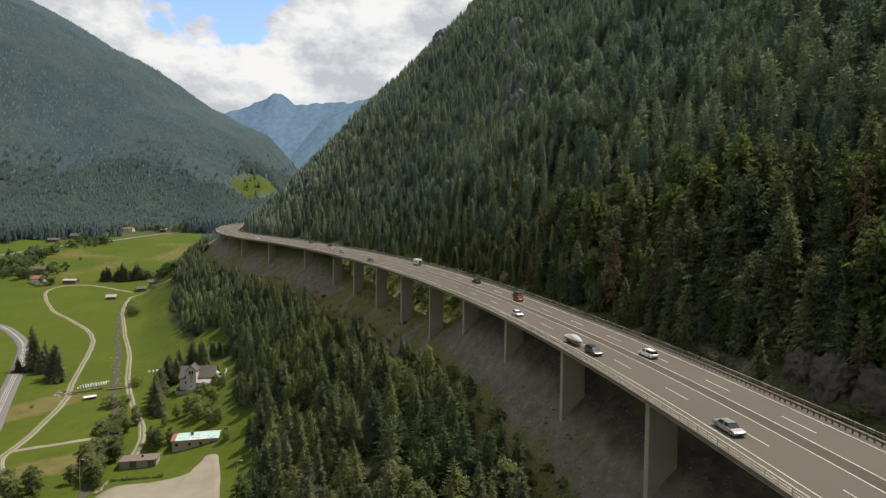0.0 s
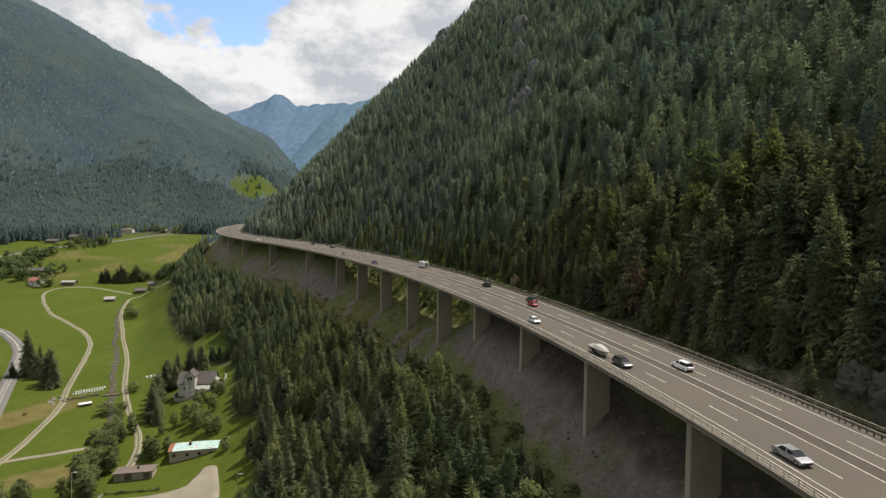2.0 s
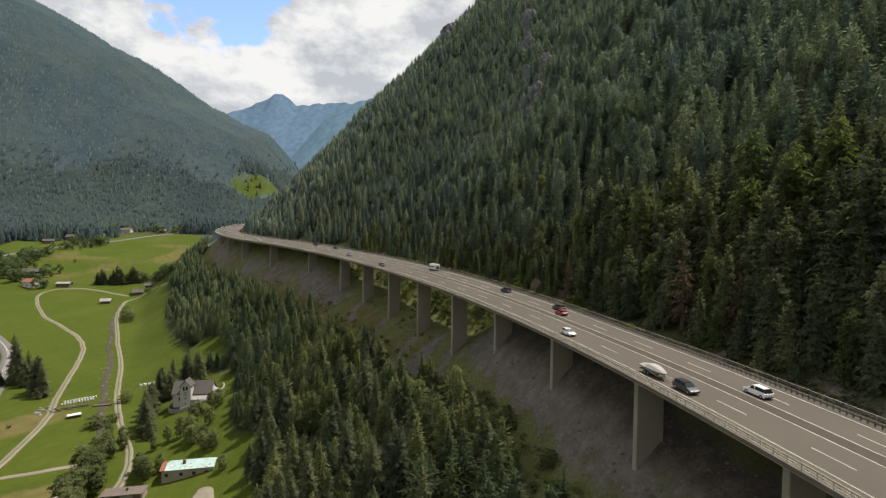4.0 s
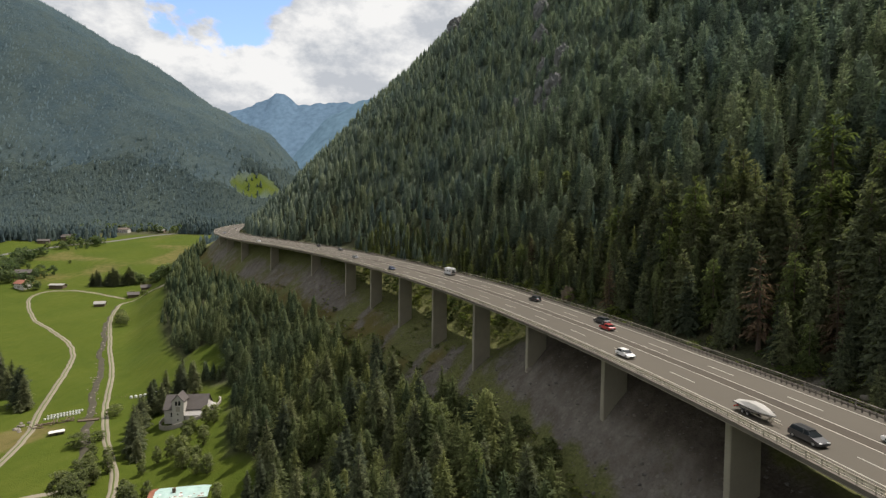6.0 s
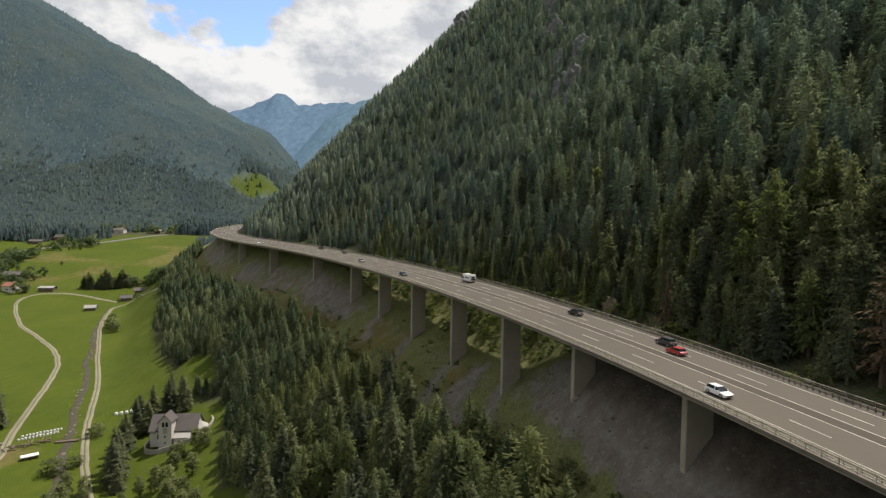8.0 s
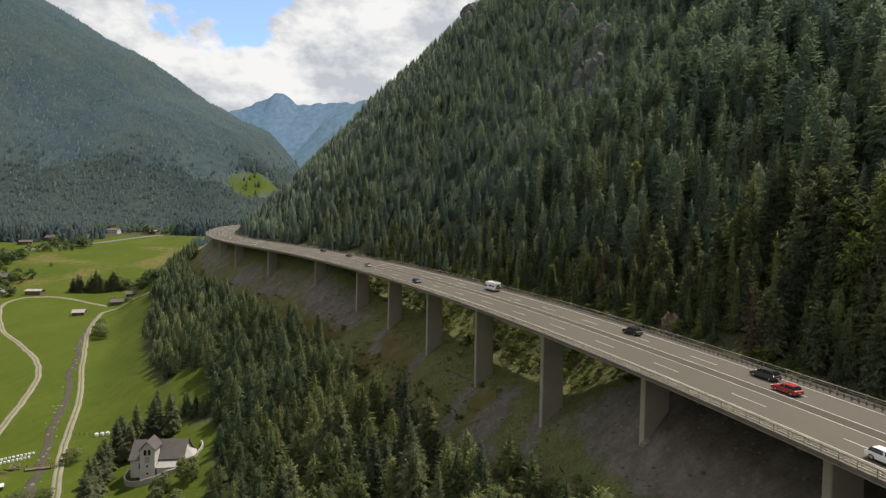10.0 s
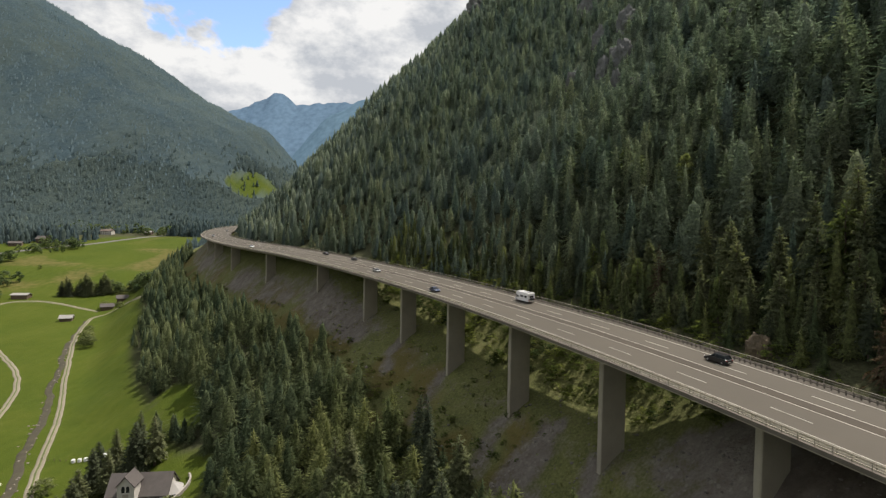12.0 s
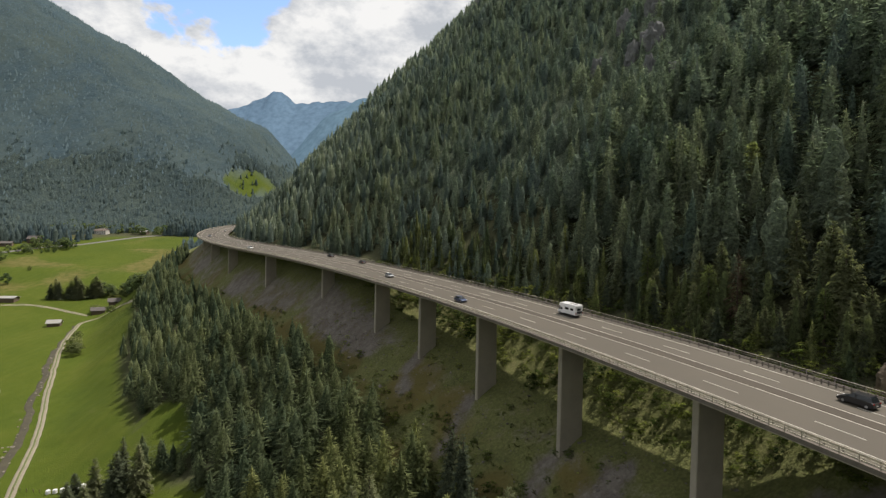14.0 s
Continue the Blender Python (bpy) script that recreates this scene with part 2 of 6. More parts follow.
DULL_STEEL = plain("dull_steel_posts", (0.085, 0.076, 0.062), 0.7, 0.2, 0.8, 0.2)
GRAVEL = plain("gravel", (0.172, 0.152, 0.110), 0.95, 0, 0.12, 0.22, 0.02, 3)
WATER = plain("stream_bed", (0.038, 0.033, 0.017), 0.9, 0, 0.25, 0.45, 0.06, 1.6)
STONES = plain("scree_stones", (0.105, 0.095, 0.082), 0.9, 0, 0.25, 0.35, 0.08, 2.2)
TAN_ROCK = plain("tan_stained_rock", (0.088, 0.068, 0.042), 0.95, 0, 0.35, 0.45, 0.2, 2.0)
GREY_CLIFF = plain("grey_cliff_rock", (0.098, 0.101, 0.100), 0.95, 0, 0.35, 0.4, 0.25, 1.8)
# roadside rock: the shade of the trees is put into its dark brown
SHADED_CLIFF = plain("shaded_cliff_rock", (0.046, 0.041, 0.033), 0.95, 0, 0.5, 0.5, 0.2, 2.4)
ROCK = plain("rock", (0.165, 0.145, 0.12), 0.9, 0, 0.25, 0.35, 0.08, 2.2)


# ---- the lie of the land: plan of the road and heights of the ground ----
def smooth_step(t):
    t = np.clip(t, 0, 1)
    return t * t * (3 - 2 * t)


def value_noise(x, y, scale, seed):
    """Soft noise between -1 and 1 over the plan."""
    u, v = np.asarray(x, float) / scale + seed * 17.3, np.asarray(y, float) / scale + seed * 9.1
    i, j = np.floor(u), np.floor(v)
    fu, fv = smooth_step(u - i), smooth_step(v - j)

    def lattice(a, b):
        h = np.sin(a * 127.1 + b * 311.7 + seed * 74.7) * 43758.5453
        return 2 * (h - np.floor(h)) - 1

    return (lattice(i, j) * (1 - fu) + lattice(i + 1, j) * fu) * (1 - fv) + (lattice(i, j + 1) * (1 - fu) + lattice(i + 1, j + 1) * fu) * fv


def spline(points, step=2.0):
    """A smooth line through plan points, in even steps."""
    p = np.array(points, float)
    p = np.vstack([2 * p[0] - p[1], p, 2 * p[-1] - p[-2]])
    out = []
    for k in range(1, len(p) - 2):
        t = np.linspace(0, 1, 40, endpoint=False)[:, None]
        a, b, c, d = p[k - 1], p[k], p[k + 1], p[k + 2]
        out.append(0.5 * (2 * b + (c - a) * t + (2 * a - 5 * b + 4 * c - d) * t**2 + (3 * b - a - 3 * c + d) * t**3))
    q = np.vstack(out + [p[-2:-1]])
    run = np.r_[0, np.cumsum(np.linalg.norm(np.diff(q, axis=0), axis=1))]
    even = np.arange(0, run[-1], step)
    return np.stack([np.interp(even, run, q[:, n]) for n in range(q.shape[1])], 1)


def road_x(y):
    return 64.54 - 0.08874 * y - 0.0009434 * y * y


# the line of the piers' outer corners; the motorway bends left, then right behind the mountain
AXIS = spline([(road_x(y), y) for y in range(-220, 440, 60)] + [(-166, 450), (-203, 504), (-229, 556), (-256, 640), (-268, 730), (-258, 830), (-222, 930), (-165, 1030), (-90, 1130), (0, 1230)])
TANGENT = np.gradient(AXIS, axis=0)
TANGENT /= np.linalg.norm(TANGENT, axis=1)[:, None]
NORMAL = np.stack([TANGENT[:, 1], -TANGENT[:, 0]], 1)  # to the right, uphill


def bank(y):
    """The cross-fall of the carriageways, which tilt into the bend."""
    return np.interp(y, [130, 168, 210, 290, 440, 560], [0, 0.026, 0.054, 0.062, 0.062, 0])


def deck_z(y, off=-1.0):
    return 69.4 + 0.0473 * np.asarray(y, float) + bank(y) * (off + 1.0)


def beside(x, y):
    """Metres to the right of the axis, and the place along it."""
    x, y = np.ravel(x).astype(float), np.ravel(y).astype(float)
    off, at = np.empty(len(x)), np.empty(len(x), int)
    for k in range(0, len(x), 20000):
        s = slice(k, k + 20000)
        d2 = (x[s, None] - AXIS[:, 0]) ** 2 + (y[s, None] - AXIS[:, 1]) ** 2
        i = d2.argmin(1)
        side = (x[s] - AXIS[i, 0]) * NORMAL[i, 0] + (y[s] - AXIS[i, 1]) * NORMAL[i, 1]
        off[s], at[s] = np.sign(side) * np.sqrt(d2[np.arange(len(i)), i]), i
    return off, at


PIER_Y = [17.0, 46.0, 75.4, 107.6, 138.2, 168.1, 197.4, 226.2, 254.4, 281.9, 308.8, 349.0, 401.0, 445.0, 482.0, 520.0, 560.0]
FOOT_Z = [50.0, 52.0, 54.3, 56.3, 62.2, 64.0, 55.5, 56.5, 58.8, 62.6, 65.1, 71.9, 70.2, 73.6, 78.0, 84.0, 90.0]


def valley_z(x, y):
    z = np.interp(y, [-400, 150, 354, 492, 534, 640, 760, 900, 1100, 1500, 2600], [7, 12.5, 16.5, 26, 31, 53, 71, 87, 102, 125, 200])
    z = z + np.interp(x, [-900, -520, -330, -100, 100], [22, 6, 0, 1.5, 3])
    return z + 0.5 * value_noise(x, y, 60, 3) + 0.25 * value_noise(x, y, 22, 4)


def ground_z(x, y):
    x, y = np.asarray(x, float), np.asarray(y, float)
    shape = x.shape
    x, y = x.ravel(), y.ravel()
    d, i = beside(x, y)
    ay = AXIS[i, 1]
    e = np.where(d < 0, d * np.interp(ay, [195, 245, 380, 470], [1.22, 1, 1, 1.3]), d)
    foot = np.interp(ay, PIER_Y + [700, 1300], FOOT_Z + [99, 127])
    v = valley_z(x, y)
    rise = np.interp(d, [0, 6, 14, 21, 26, 34, 60, 1200], [0, 6.4, 13.2, 16.8, 18, 22, 47, 1240])
    gully = np.interp(d, [0, 6, 14, 20, 26, 34, 60, 1200], [0, 3.7, 7.5, 11.0, 18, 22, 47, 1240])
    ledge = np.interp(d, [0, 6, 13, 19, 26, 34, 60, 1200], [0, 6.0, 8.4, 11.0, 18, 22, 47, 1240])
    gully = np.where(ay < 125, ledge, gully)
    rise = rise + (gully - rise) * np.interp(ay, [40, 62, 108, 124, 172, 200, 325, 345], [0, 1, 1, 0, 0, 1, 1, 0])
    rise = rise + (foot - v) * np.interp(e, [-400, -96, -38, -16, 0], [-4, -1.05, -0.42, -0.26, 0])
    deck = deck_z(ay)
    # uphill the slope starts from the carriageway's own height
    up = smooth_step((d - 6) / 22)
    slope = foot + rise + up * (deck + 0.5 - foot - 18.0)
    slope = v + (slope - v) * smooth_step((1750 - y) / 500)
    slope += np.where(np.abs(d) > 24, 1, 0.35) * (1.3 * value_noise(x, y, 26, 1) + 0.5 * value_noise(x, y, 9, 2))
    slope += smooth_step((d - 40) / 120) * (9 * value_noise(x, y, 110, 6) + 4 * value_noise(x, y, 45, 7))
    # nothing stands above the carriageway
    under = smooth_step((d + 8) / 4) * smooth_step((24 - d) / 3)
    slope = np.where(under > 0.02, np.minimum(slope, deck - 2.6 + (1 - under) * 8), slope)
    k = 3.0
    low = np.maximum(slope, v) + k * np.log1p(np.exp(-np.abs(slope - v) / k)) - k * 0.25
    # the mountain across the valley
    crest = np.interp(x, [-3000, -2200, -1500, -1050, -695, -560, -476, -412, -300, -200], [1180, 1060, 850, 650, 466, 390, 336, 260, 138, 100])
    crest = crest + 14 * value_noise(x, y, 140, 8)
    start = np.interp(x, [-3000, -1200, -700, -400], [300, 780, 900, 960])
    t = np.clip((y - start) / (1420 - start), 0, 1)
    far = v + (crest - v) * (0.25 * t + 0.75 * smooth_step(t)) - np.clip(y - 1420, 0, None) * 0.25
    far += smooth_step(t * 3) * (16 * value_noise(x, y, 150, 9) + 7 * value_noise(x, y, 60, 10))
    z = np.maximum(low, np.where(x < -100, far, -99))
    return z.reshape(shape)


# ---- mesh helpers ----
def mesh_of(name, verts, faces, mat, tint=None, smooth=False, normals=None):
    """A mesh from arrays of corners and of triangles or quads."""
    verts, faces = np.asarray(verts, np.float32), np.asarray(faces, np.int32)
    me = bpy.data.meshes.new(name)
    me.vertices.add(len(verts))
    me.vertices.foreach_set("co", verts.ravel())
    k = faces.shape[1]
    me.loops.add(faces.size)
    me.loops.foreach_set("vertex_index", faces.ravel())
    me.polygons.add(len(faces))
    me.polygons.foreach_set("loop_start", np.arange(0, faces.size, k, dtype=np.int32))
    me.polygons.foreach_set("loop_total", np.full(len(faces), k, np.int32))
    me.polygons.foreach_set("use_smooth", np.full(len(faces), smooth or normals is not None))
    if tint is not None:
        a = me.attributes.new("tint", "FLOAT", "POINT")
        a.data.foreach_set("value", np.asarray(tint, np.float32))
    me.update(calc_edges=True)
    if normals is not None:
        me.normals_split_custom_set_from_vertices(np.asarray(normals, np.float32))
    me.materials.append(mat)
    return me


def part(name, bm, mat, parent=None, label=""):
    """Links a bmesh, or a finished mesh, as one object under a thing."""
    if isinstance(bm, bmesh.types.BMesh):
        me = bpy.data.meshes.new(name)
        bm.normal_update()
        bm.to_mesh(me)
        bm.free()
        me.materials.append(mat)
    else:
        me = bm
    ob = new(name, me)
    if parent is not None:
        ob.parent = parent
    return tagged(ob, label) if label else ob


def thing(name, label, category, at=(0, 0, 0), turn=0.0, group="", kind=""):
    ob = new(name)
    ob.empty_display_size = 0.5
    ob.matrix_basis = pose(*at, 0, 0, turn)
    return tagged(ob, label, category, group, kind)


def box(bm, x0, x1, y0, y1, z0, z1, bevel=0.0):
    r = bmesh.ops.create_cube(bm, size=1, matrix=Matrix.Translation(((x0 + x1) / 2, (y0 + y1) / 2, (z0 + z1) / 2)) @ Matrix.Diagonal((x1 - x0, y1 - y0, z1 - z0, 1)))
    if bevel:
        edges = {e for v in r["verts"] for e in v.link_edges}
        bmesh.ops.bevel(bm, geom=list(edges), offset=bevel, segments=1, affect="EDGES")
    return bm


def one_box(*a, bevel=0.0):
    return box(bmesh.new(), *a, bevel=bevel)


def prism(bm, outline, y0, y1):
    """An outline in x and z drawn out along y."""
    a = [bm.verts.new((x, y0, z)) for x, z in outline]
    b = [bm.verts.new((x, y1, z)) for x, z in outline]
    bm.faces.new(a[::-1])
    bm.faces.new(b)
    for k in range(len(a)):
        bm.faces.new((a[k], a[(k + 1) % len(a)], b[(k + 1) % len(a)], b[k]))
    bmesh.ops.recalc_face_normals(bm, faces=bm.faces)
    return bm


def tube(bm, r0, r1, z0, z1, sides=8, at=(0, 0)):
    bmesh.ops.create_cone(bm, cap_ends=True, segments=sides, radius1=r0, radius2=r1, depth=z1 - z0, matrix=Matrix.Translation((at[0], at[1], (z0 + z1) / 2)))
    return bm


def along(first, last, offset, step=1):
    """Points of the motorway's line at an offset to the right, from place to place along it."""
    i = np.arange(first, last + 1, step)
    p = AXIS[i] + NORMAL[i] * offset
    return i, p


def sweep(first, last, section, mat, name, closed=True, step=2):
    """A cross-section of (offset, height over the carriageway) swept along the motorway."""
    i = np.arange(first, last + 1, step)
    rows = []
    for off, up in section:
        rows.append(np.column_stack([AXIS[i] + NORMAL[i] * off, deck_z(AXIS[i, 1], off) + up]))
    v = np.stack(rows, 1).reshape(-1, 3)
    k, m = len(section), len(i)
    f = []
    for a in range(k if closed else k - 1):
        b = (a + 1) % k
        r = np.arange(m - 1) * k
        f.append(np.column_stack([r + a, r + k + a, r + k + b, r + b]))
    return mesh_of(name, v, np.vstack(f), mat)


# ---- the ground, one sheet ----
def spread(lo, fine_lo, fine_hi, hi, step, grow=1.09):
    mid = np.arange(fine_lo, fine_hi + step, step)
    out, s, x = [], step, fine_hi + step
    while x < hi:
        s *= grow
        x += s
        out.append(x)
    left, s, x = [], step, fine_lo
    while x > lo:
        s *= grow
        x -= s
        left.append(x)
    return np.r_[left[::-1], mid, out]


GX, GY = spread(-3200, -420, 150, 1500, 3.5), spread(-500, -20, 600, 4300, 3.5)
mx, my = np.meshgrid(GX, GY)
mz = ground_z(mx, my)


def blob(x, y, cx, cy, rx, ry, turn=0.0):
    c, s = math.cos(radians(turn)), math.sin(radians(turn))
    u, v = (x - cx) * c + (y - cy) * s, -(x - cx) * s + (y - cy) * c
    return np.sqrt((u / rx) ** 2 + (v / ry) ** 2)


CLEARINGS = [(-104, 247.5, 17, 15, 0), (-92, 222, 11, 14, 0), (-121, 297, 7, 22, 40), (-74, 186, 18, 15, 0), (-62, 158, 20, 18, 0)]


def forest_edge(y):
    """How far left of the motorway the lower wood reaches."""
    return np.interp(y, [60, 200, 233, 284, 323, 383, 429, 482, 560], [-74, -73, -70, -63, -70, -70, -61, -46, -43])


def in_meadow(x, y):
    """The open valley floor."""
    d, i = beside(x, y)
    ay = AXIS[i, 1]
    open_ = smooth_step((forest_edge(ay) + 2 - d) / 5)
    far = smooth_step((np.interp(x, [-900, -650, -450, -330, -200], [640, 760, 880, 900, 860]) - y) / 12)
    for cx, cy, rx, ry, turn in CLEARINGS:
        open_ = np.maximum(open_, smooth_step((1.25 - blob(x, y, cx, cy, rx, ry, turn)) / 0.25))
    patch = smooth_step((1.1 - blob(x, y, -432, 1203, 57, 30, 56)) / 0.2)
    return np.maximum(open_ * far * (d < 0), patch)


fx, fy = mx.ravel(), my.ravel()
fd, fi = beside(fx, fy)
fay = AXIS[fi, 1]
meadow = in_meadow(fx, fy)
scree = smooth_step((fd + np.interp(fay, [60, 110, 165, 195, 260, 330, 460], [9.5, 8.5, 7.5, 3.5, 7, 13, 12])) / 4) * smooth_step((np.interp(fay, [60, 118, 130, 175, 200, 235, 330, 460], [14, 14, 18, 18, 7.5, 6.5, 9, 9]) - fd) / 5) * (fay < 600)
scree *= 0.62 + 0.38 * value_noise(fx, fy, 17, 12) + np.interp(fay, [60, 170, 190, 250, 290], [0.35, 0.3, -0.05, -0.12, 0.1])
scree *= np.interp(fay, [195, 212, 288, 306, 380], [1, 0.6, 0.55, 0.85, 0.8])
for y, far in ((199, 8), (213, 15), (227.5, 12), (256, 11), (283, 8)):  # gravel washed out below the piers
    k = int(np.argmin(abs(AXIS[:, 1] - y)))
    for q in np.linspace(0, 1, 7):
        p = AXIS[k] + NORMAL[k] * (2 - (far + 2) * q) - TANGENT[k] * (7 * q * q + 1.2 * math.sin(9 * q + y))
        scree = np.maximum(scree, (0.85 - 0.25 * q) * smooth_step((1.3 - blob(fx, fy, p[0], p[1], (1.8 + 2.2 * q) * (2.3 if y == 213 else 1), (1.8 + 2.2 * q) * (2.3 if y == 213 else 1))) / 0.8))
scree = np.maximum(scree, smooth_step((fd - 21) / 2) * smooth_step((33 - fd) / 5) * smooth_step((fay - 40) / 20) * smooth_step((215 - fay) / 30) * np.clip(0.1 + 0.9 * value_noise(fx, fy, 10, 18), 0, 1))
rough = smooth_step((fd + 30) / 8) * smooth_step((24 - fd) / 5)
dry = smooth_step((1.15 - blob(fx, fy, -120, 172, 16, 9, 20)) / 0.4) * 0.75 + smooth_step((1.1 - blob(fx, fy, -174, 226, 30, 14, 60)) / 0.5) * 0.8
dry += 0.8 * smooth_step((value_noise(fx, fy, 8, 17) + 0.2) / 0.4) * smooth_step((fd + 28) / 5) * smooth_step((4 - fd) / 4) * (fay > 190) * (fay < 600)
dry += 0.6 * smooth_step((value_noise(fx, fy, 46, 15) - 0.1) / 0.4) * smooth_step((fy - 540) / 60) * smooth_step((900 - fy) / 40) * meadow
# rock uphill of the piers, where the deck's shade is painted in
shaded_rock = smooth_step((fd - 0.5) / 5) * smooth_step((np.interp(fay, [55, 108, 124], [13, 13, 21]) - fd) / 3) * smooth_step((178 - fay) / 20) * (0.95 + 0.3 * value_noise(fx, fy, 12, 22))
cols = len(GX)
cell = (np.arange(len(GY) - 1)[:, None] * cols + np.arange(cols - 1)[None]).ravel()
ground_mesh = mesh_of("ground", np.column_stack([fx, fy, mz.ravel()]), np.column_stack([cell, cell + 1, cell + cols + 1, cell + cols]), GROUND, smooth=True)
for name, values in (("cover_meadow", meadow), ("cover_scree", scree), ("cover_rough", rough), ("cover_wood", smooth_step((mz.ravel() - valley_z(fx, fy) - 4) / 6) * smooth_step((-30 - fd) / 10) * smooth_step((fy - 640) / 60)), ("cover_dry", dry), ("cover_shaded_rock", shaded_rock)):
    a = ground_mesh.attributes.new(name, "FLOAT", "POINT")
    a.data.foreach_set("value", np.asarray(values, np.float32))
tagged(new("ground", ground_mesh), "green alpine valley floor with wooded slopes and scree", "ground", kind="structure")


def sheet_z(x, y):
    """The height of the ground sheet itself, between its corners."""
    x, y = np.atleast_1d(np.asarray(x, float)), np.atleast_1d(np.asarray(y, float))
    i, j = np.clip(np.searchsorted(GX, x) - 1, 0, len(GX) - 2), np.clip(np.searchsorted(GY, y) - 1, 0, len(GY) - 2)
    u, v = (x - GX[i]) / (GX[i + 1] - GX[i]), (y - GY[j]) / (GY[j + 1] - GY[j])
    return (mz[j, i] * (1 - u) + mz[j, i + 1] * u) * (1 - v) + (mz[j + 1, i] * (1 - u) + mz[j + 1, i + 1] * u) * v


def here(x, y):
    return float(sheet_z(x, y)[0])


def ribbon(name, points, width, mat, lift, label, category, ragged=0.0, columns=4):
    """A track, road or stream laid on the ground, with thickness at its edges."""
    line = spline(points, 2.5)
    t = np.gradient(line, axis=0)
    t /= np.linalg.norm(t, axis=1)[:, None]
    nrm = np.stack([t[:, 1], -t[:, 0]], 1)
    wob = ragged * value_noise(line[:, 0], line[:, 1], 6, 21)
    rows = []
    for k in np.linspace(-1, 1, columns + 1):
        p = line + nrm * (k * (width / 2 + np.sign(k) * wob))[:, None]
        rows.append(np.column_stack([p, sheet_z(p[:, 0], p[:, 1]) + lift]))
    for side, row in ((0, rows[0]), (1, rows[-1])):
        low = row.copy()
        low[:, :2] += nrm * (0.3 if side else -0.3)
        low[:, 2] -= lift + 0.5
        rows.insert(0, low) if side == 0 else rows.append(low)
    v = np.stack(rows, 1).reshape(-1, 3)
    k = len(rows)
    r = np.arange(len(line) - 1) * k
    f = np.vstack([np.column_stack([r + a, r + a + 1, r + k + a + 1, r + k + a]) for a in range(k - 1)])
    ob = new(name, mesh_of(name, v, f, mat, smooth=True))
    return tagged(ob, label, category, kind="structure"), line, nrm


VERGE = plain("track_grass", (0.065, 0.085, 0.016), 0.95, 0, 0.4, 0.3)
TRACKS = [([(-130, 158), (-145, 175), (-148, 186), (-154.5, 207), (-167, 239), (-181, 262), (-205, 306), (-229, 349), (-252, 380), (-290, 416), (-330, 449), (-374, 496), (-395, 526), (-393, 544), (-372, 549)], 2.8, "pale gravel farm track winding through the meadow"),
          ([(-392, 546), (-372, 549), (-350, 545), (-325, 537), (-306, 530)], 2.6, "pale gravel farm track leading to the barns"),
          ([(-147, 181), (-140, 185), (-129, 190.5), (-118, 196.5)], 2.3, "narrow gravel path to the stream bridge"),
          ([(-98.6, 176.5), (-100.2, 184), (-110, 204.5), (-132, 234), (-156, 270), (-188, 324), (-224, 378), (-269, 448), (-295, 498), (-299, 516), (-286, 526), (-264, 513), (-245, 497)], 2.6, "gravel farm track beside the stream")]
for points, width, words in TRACKS:
    ribbon("gravel_track", points, width, GRAVEL, 0.12, words, "track", 0.35)
    if width > 2.5:
        ribbon("grass_strip", points, 0.5, VERGE, 0.17, "thin grass strip between the wheel ruts", "grass", 0.3, 1)
ribbon("stream", [(-98, 150), (-106, 168), (-113, 188), (-124, 208), (-142, 237), (-158, 262), (-174, 288), (-196, 326), (-221, 364), (-240, 396), (-261, 428), (-276, 458), (-300, 505)], 3.0, WATER, 0.06, "narrow stony stream with shallow water", "stream", 1.1)
ribbon("country_road", [(-400, 425), (-336, 398), (-307, 377), (-274, 345), (-245, 307), (-214.5, 263), (-189, 226), (-165, 190), (-150, 150)], 7.2, COUNTRY_ASPHALT, 0.35, "grey asphalt country road with white edge lines", "road")
for off in (-3.2, 0.0, 3.2):
    ribbon("edge_line", [(x + 0.78 * off, y - 0.62 * off) for x, y in [(-400, 425), (-336, 398), (-307, 377), (-274, 345), (-245, 307), (-214.5, 263), (-189, 226), (-165, 190), (-150, 150)]], 0.16, PAINT, 0.40, "white painted line on the country road", "road marking", 0, 1)
ribbon("country_road", [(-760, 560), (-640, 590), (-560, 630), (-537, 695), (-522, 726), (-507, 750), (-483, 776), (-456, 864), (-430, 896), (-400, 930)], 7.0, COUNTRY_ASPHALT, 0.3, "grey country road at the meadow's far side", "road")

# ---- the viaduct ----
FIRST, LAST = int(np.argmin(abs(AXIS[:, 1] + 70))), int(np.argmin(abs(AXIS[:, 1] - 900)))
viaduct = thing("viaduct", "long grey concrete motorway viaduct on plate piers", "viaduct", kind="structure")
LEFT, RIGHT = -4.0, 19.2
part("road_surface", sweep(FIRST, LAST, [(LEFT + 0.8, 0.0), (8.5, 0.06), (RIGHT - 0.8, 0.0), (RIGHT - 0.8, -0.3), (LEFT + 0.8, -0.3)], ASPHALT, "road_surface"), None, viaduct, "grey worn asphalt carriageways")
part("girder", sweep(FIRST, LAST, [(LEFT + 0.1, -0.31), (RIGHT - 0.1, -0.31), (RIGHT - 0.1, -0.55), (11.0, -1.0), (9.0, -2.3), (0.4, -2.3), (-1.2, -0.9), (LEFT + 0.1, -0.55)], CONCRETE, "girder"), None, viaduct)
for a, b in ((LEFT, LEFT + 0.795), (RIGHT - 0.795, RIGHT)):
    part("edge_beam", sweep(FIRST, LAST, [(a, 0.16), (b, 0.16), (b, -0.3), (b - 0.1, -0.38), (a, -0.38)], FASCIA, "edge_beam"), None, viaduct, "dark stained concrete edge beam")
part("median_strip", sweep(FIRST, LAST, [(7.05, 0.055), (7.05, 0.085), (9.3, 0.085), (9.3, 0.055)], MEDIAN, "median_strip"), None, viaduct, "brownish dark median strip")
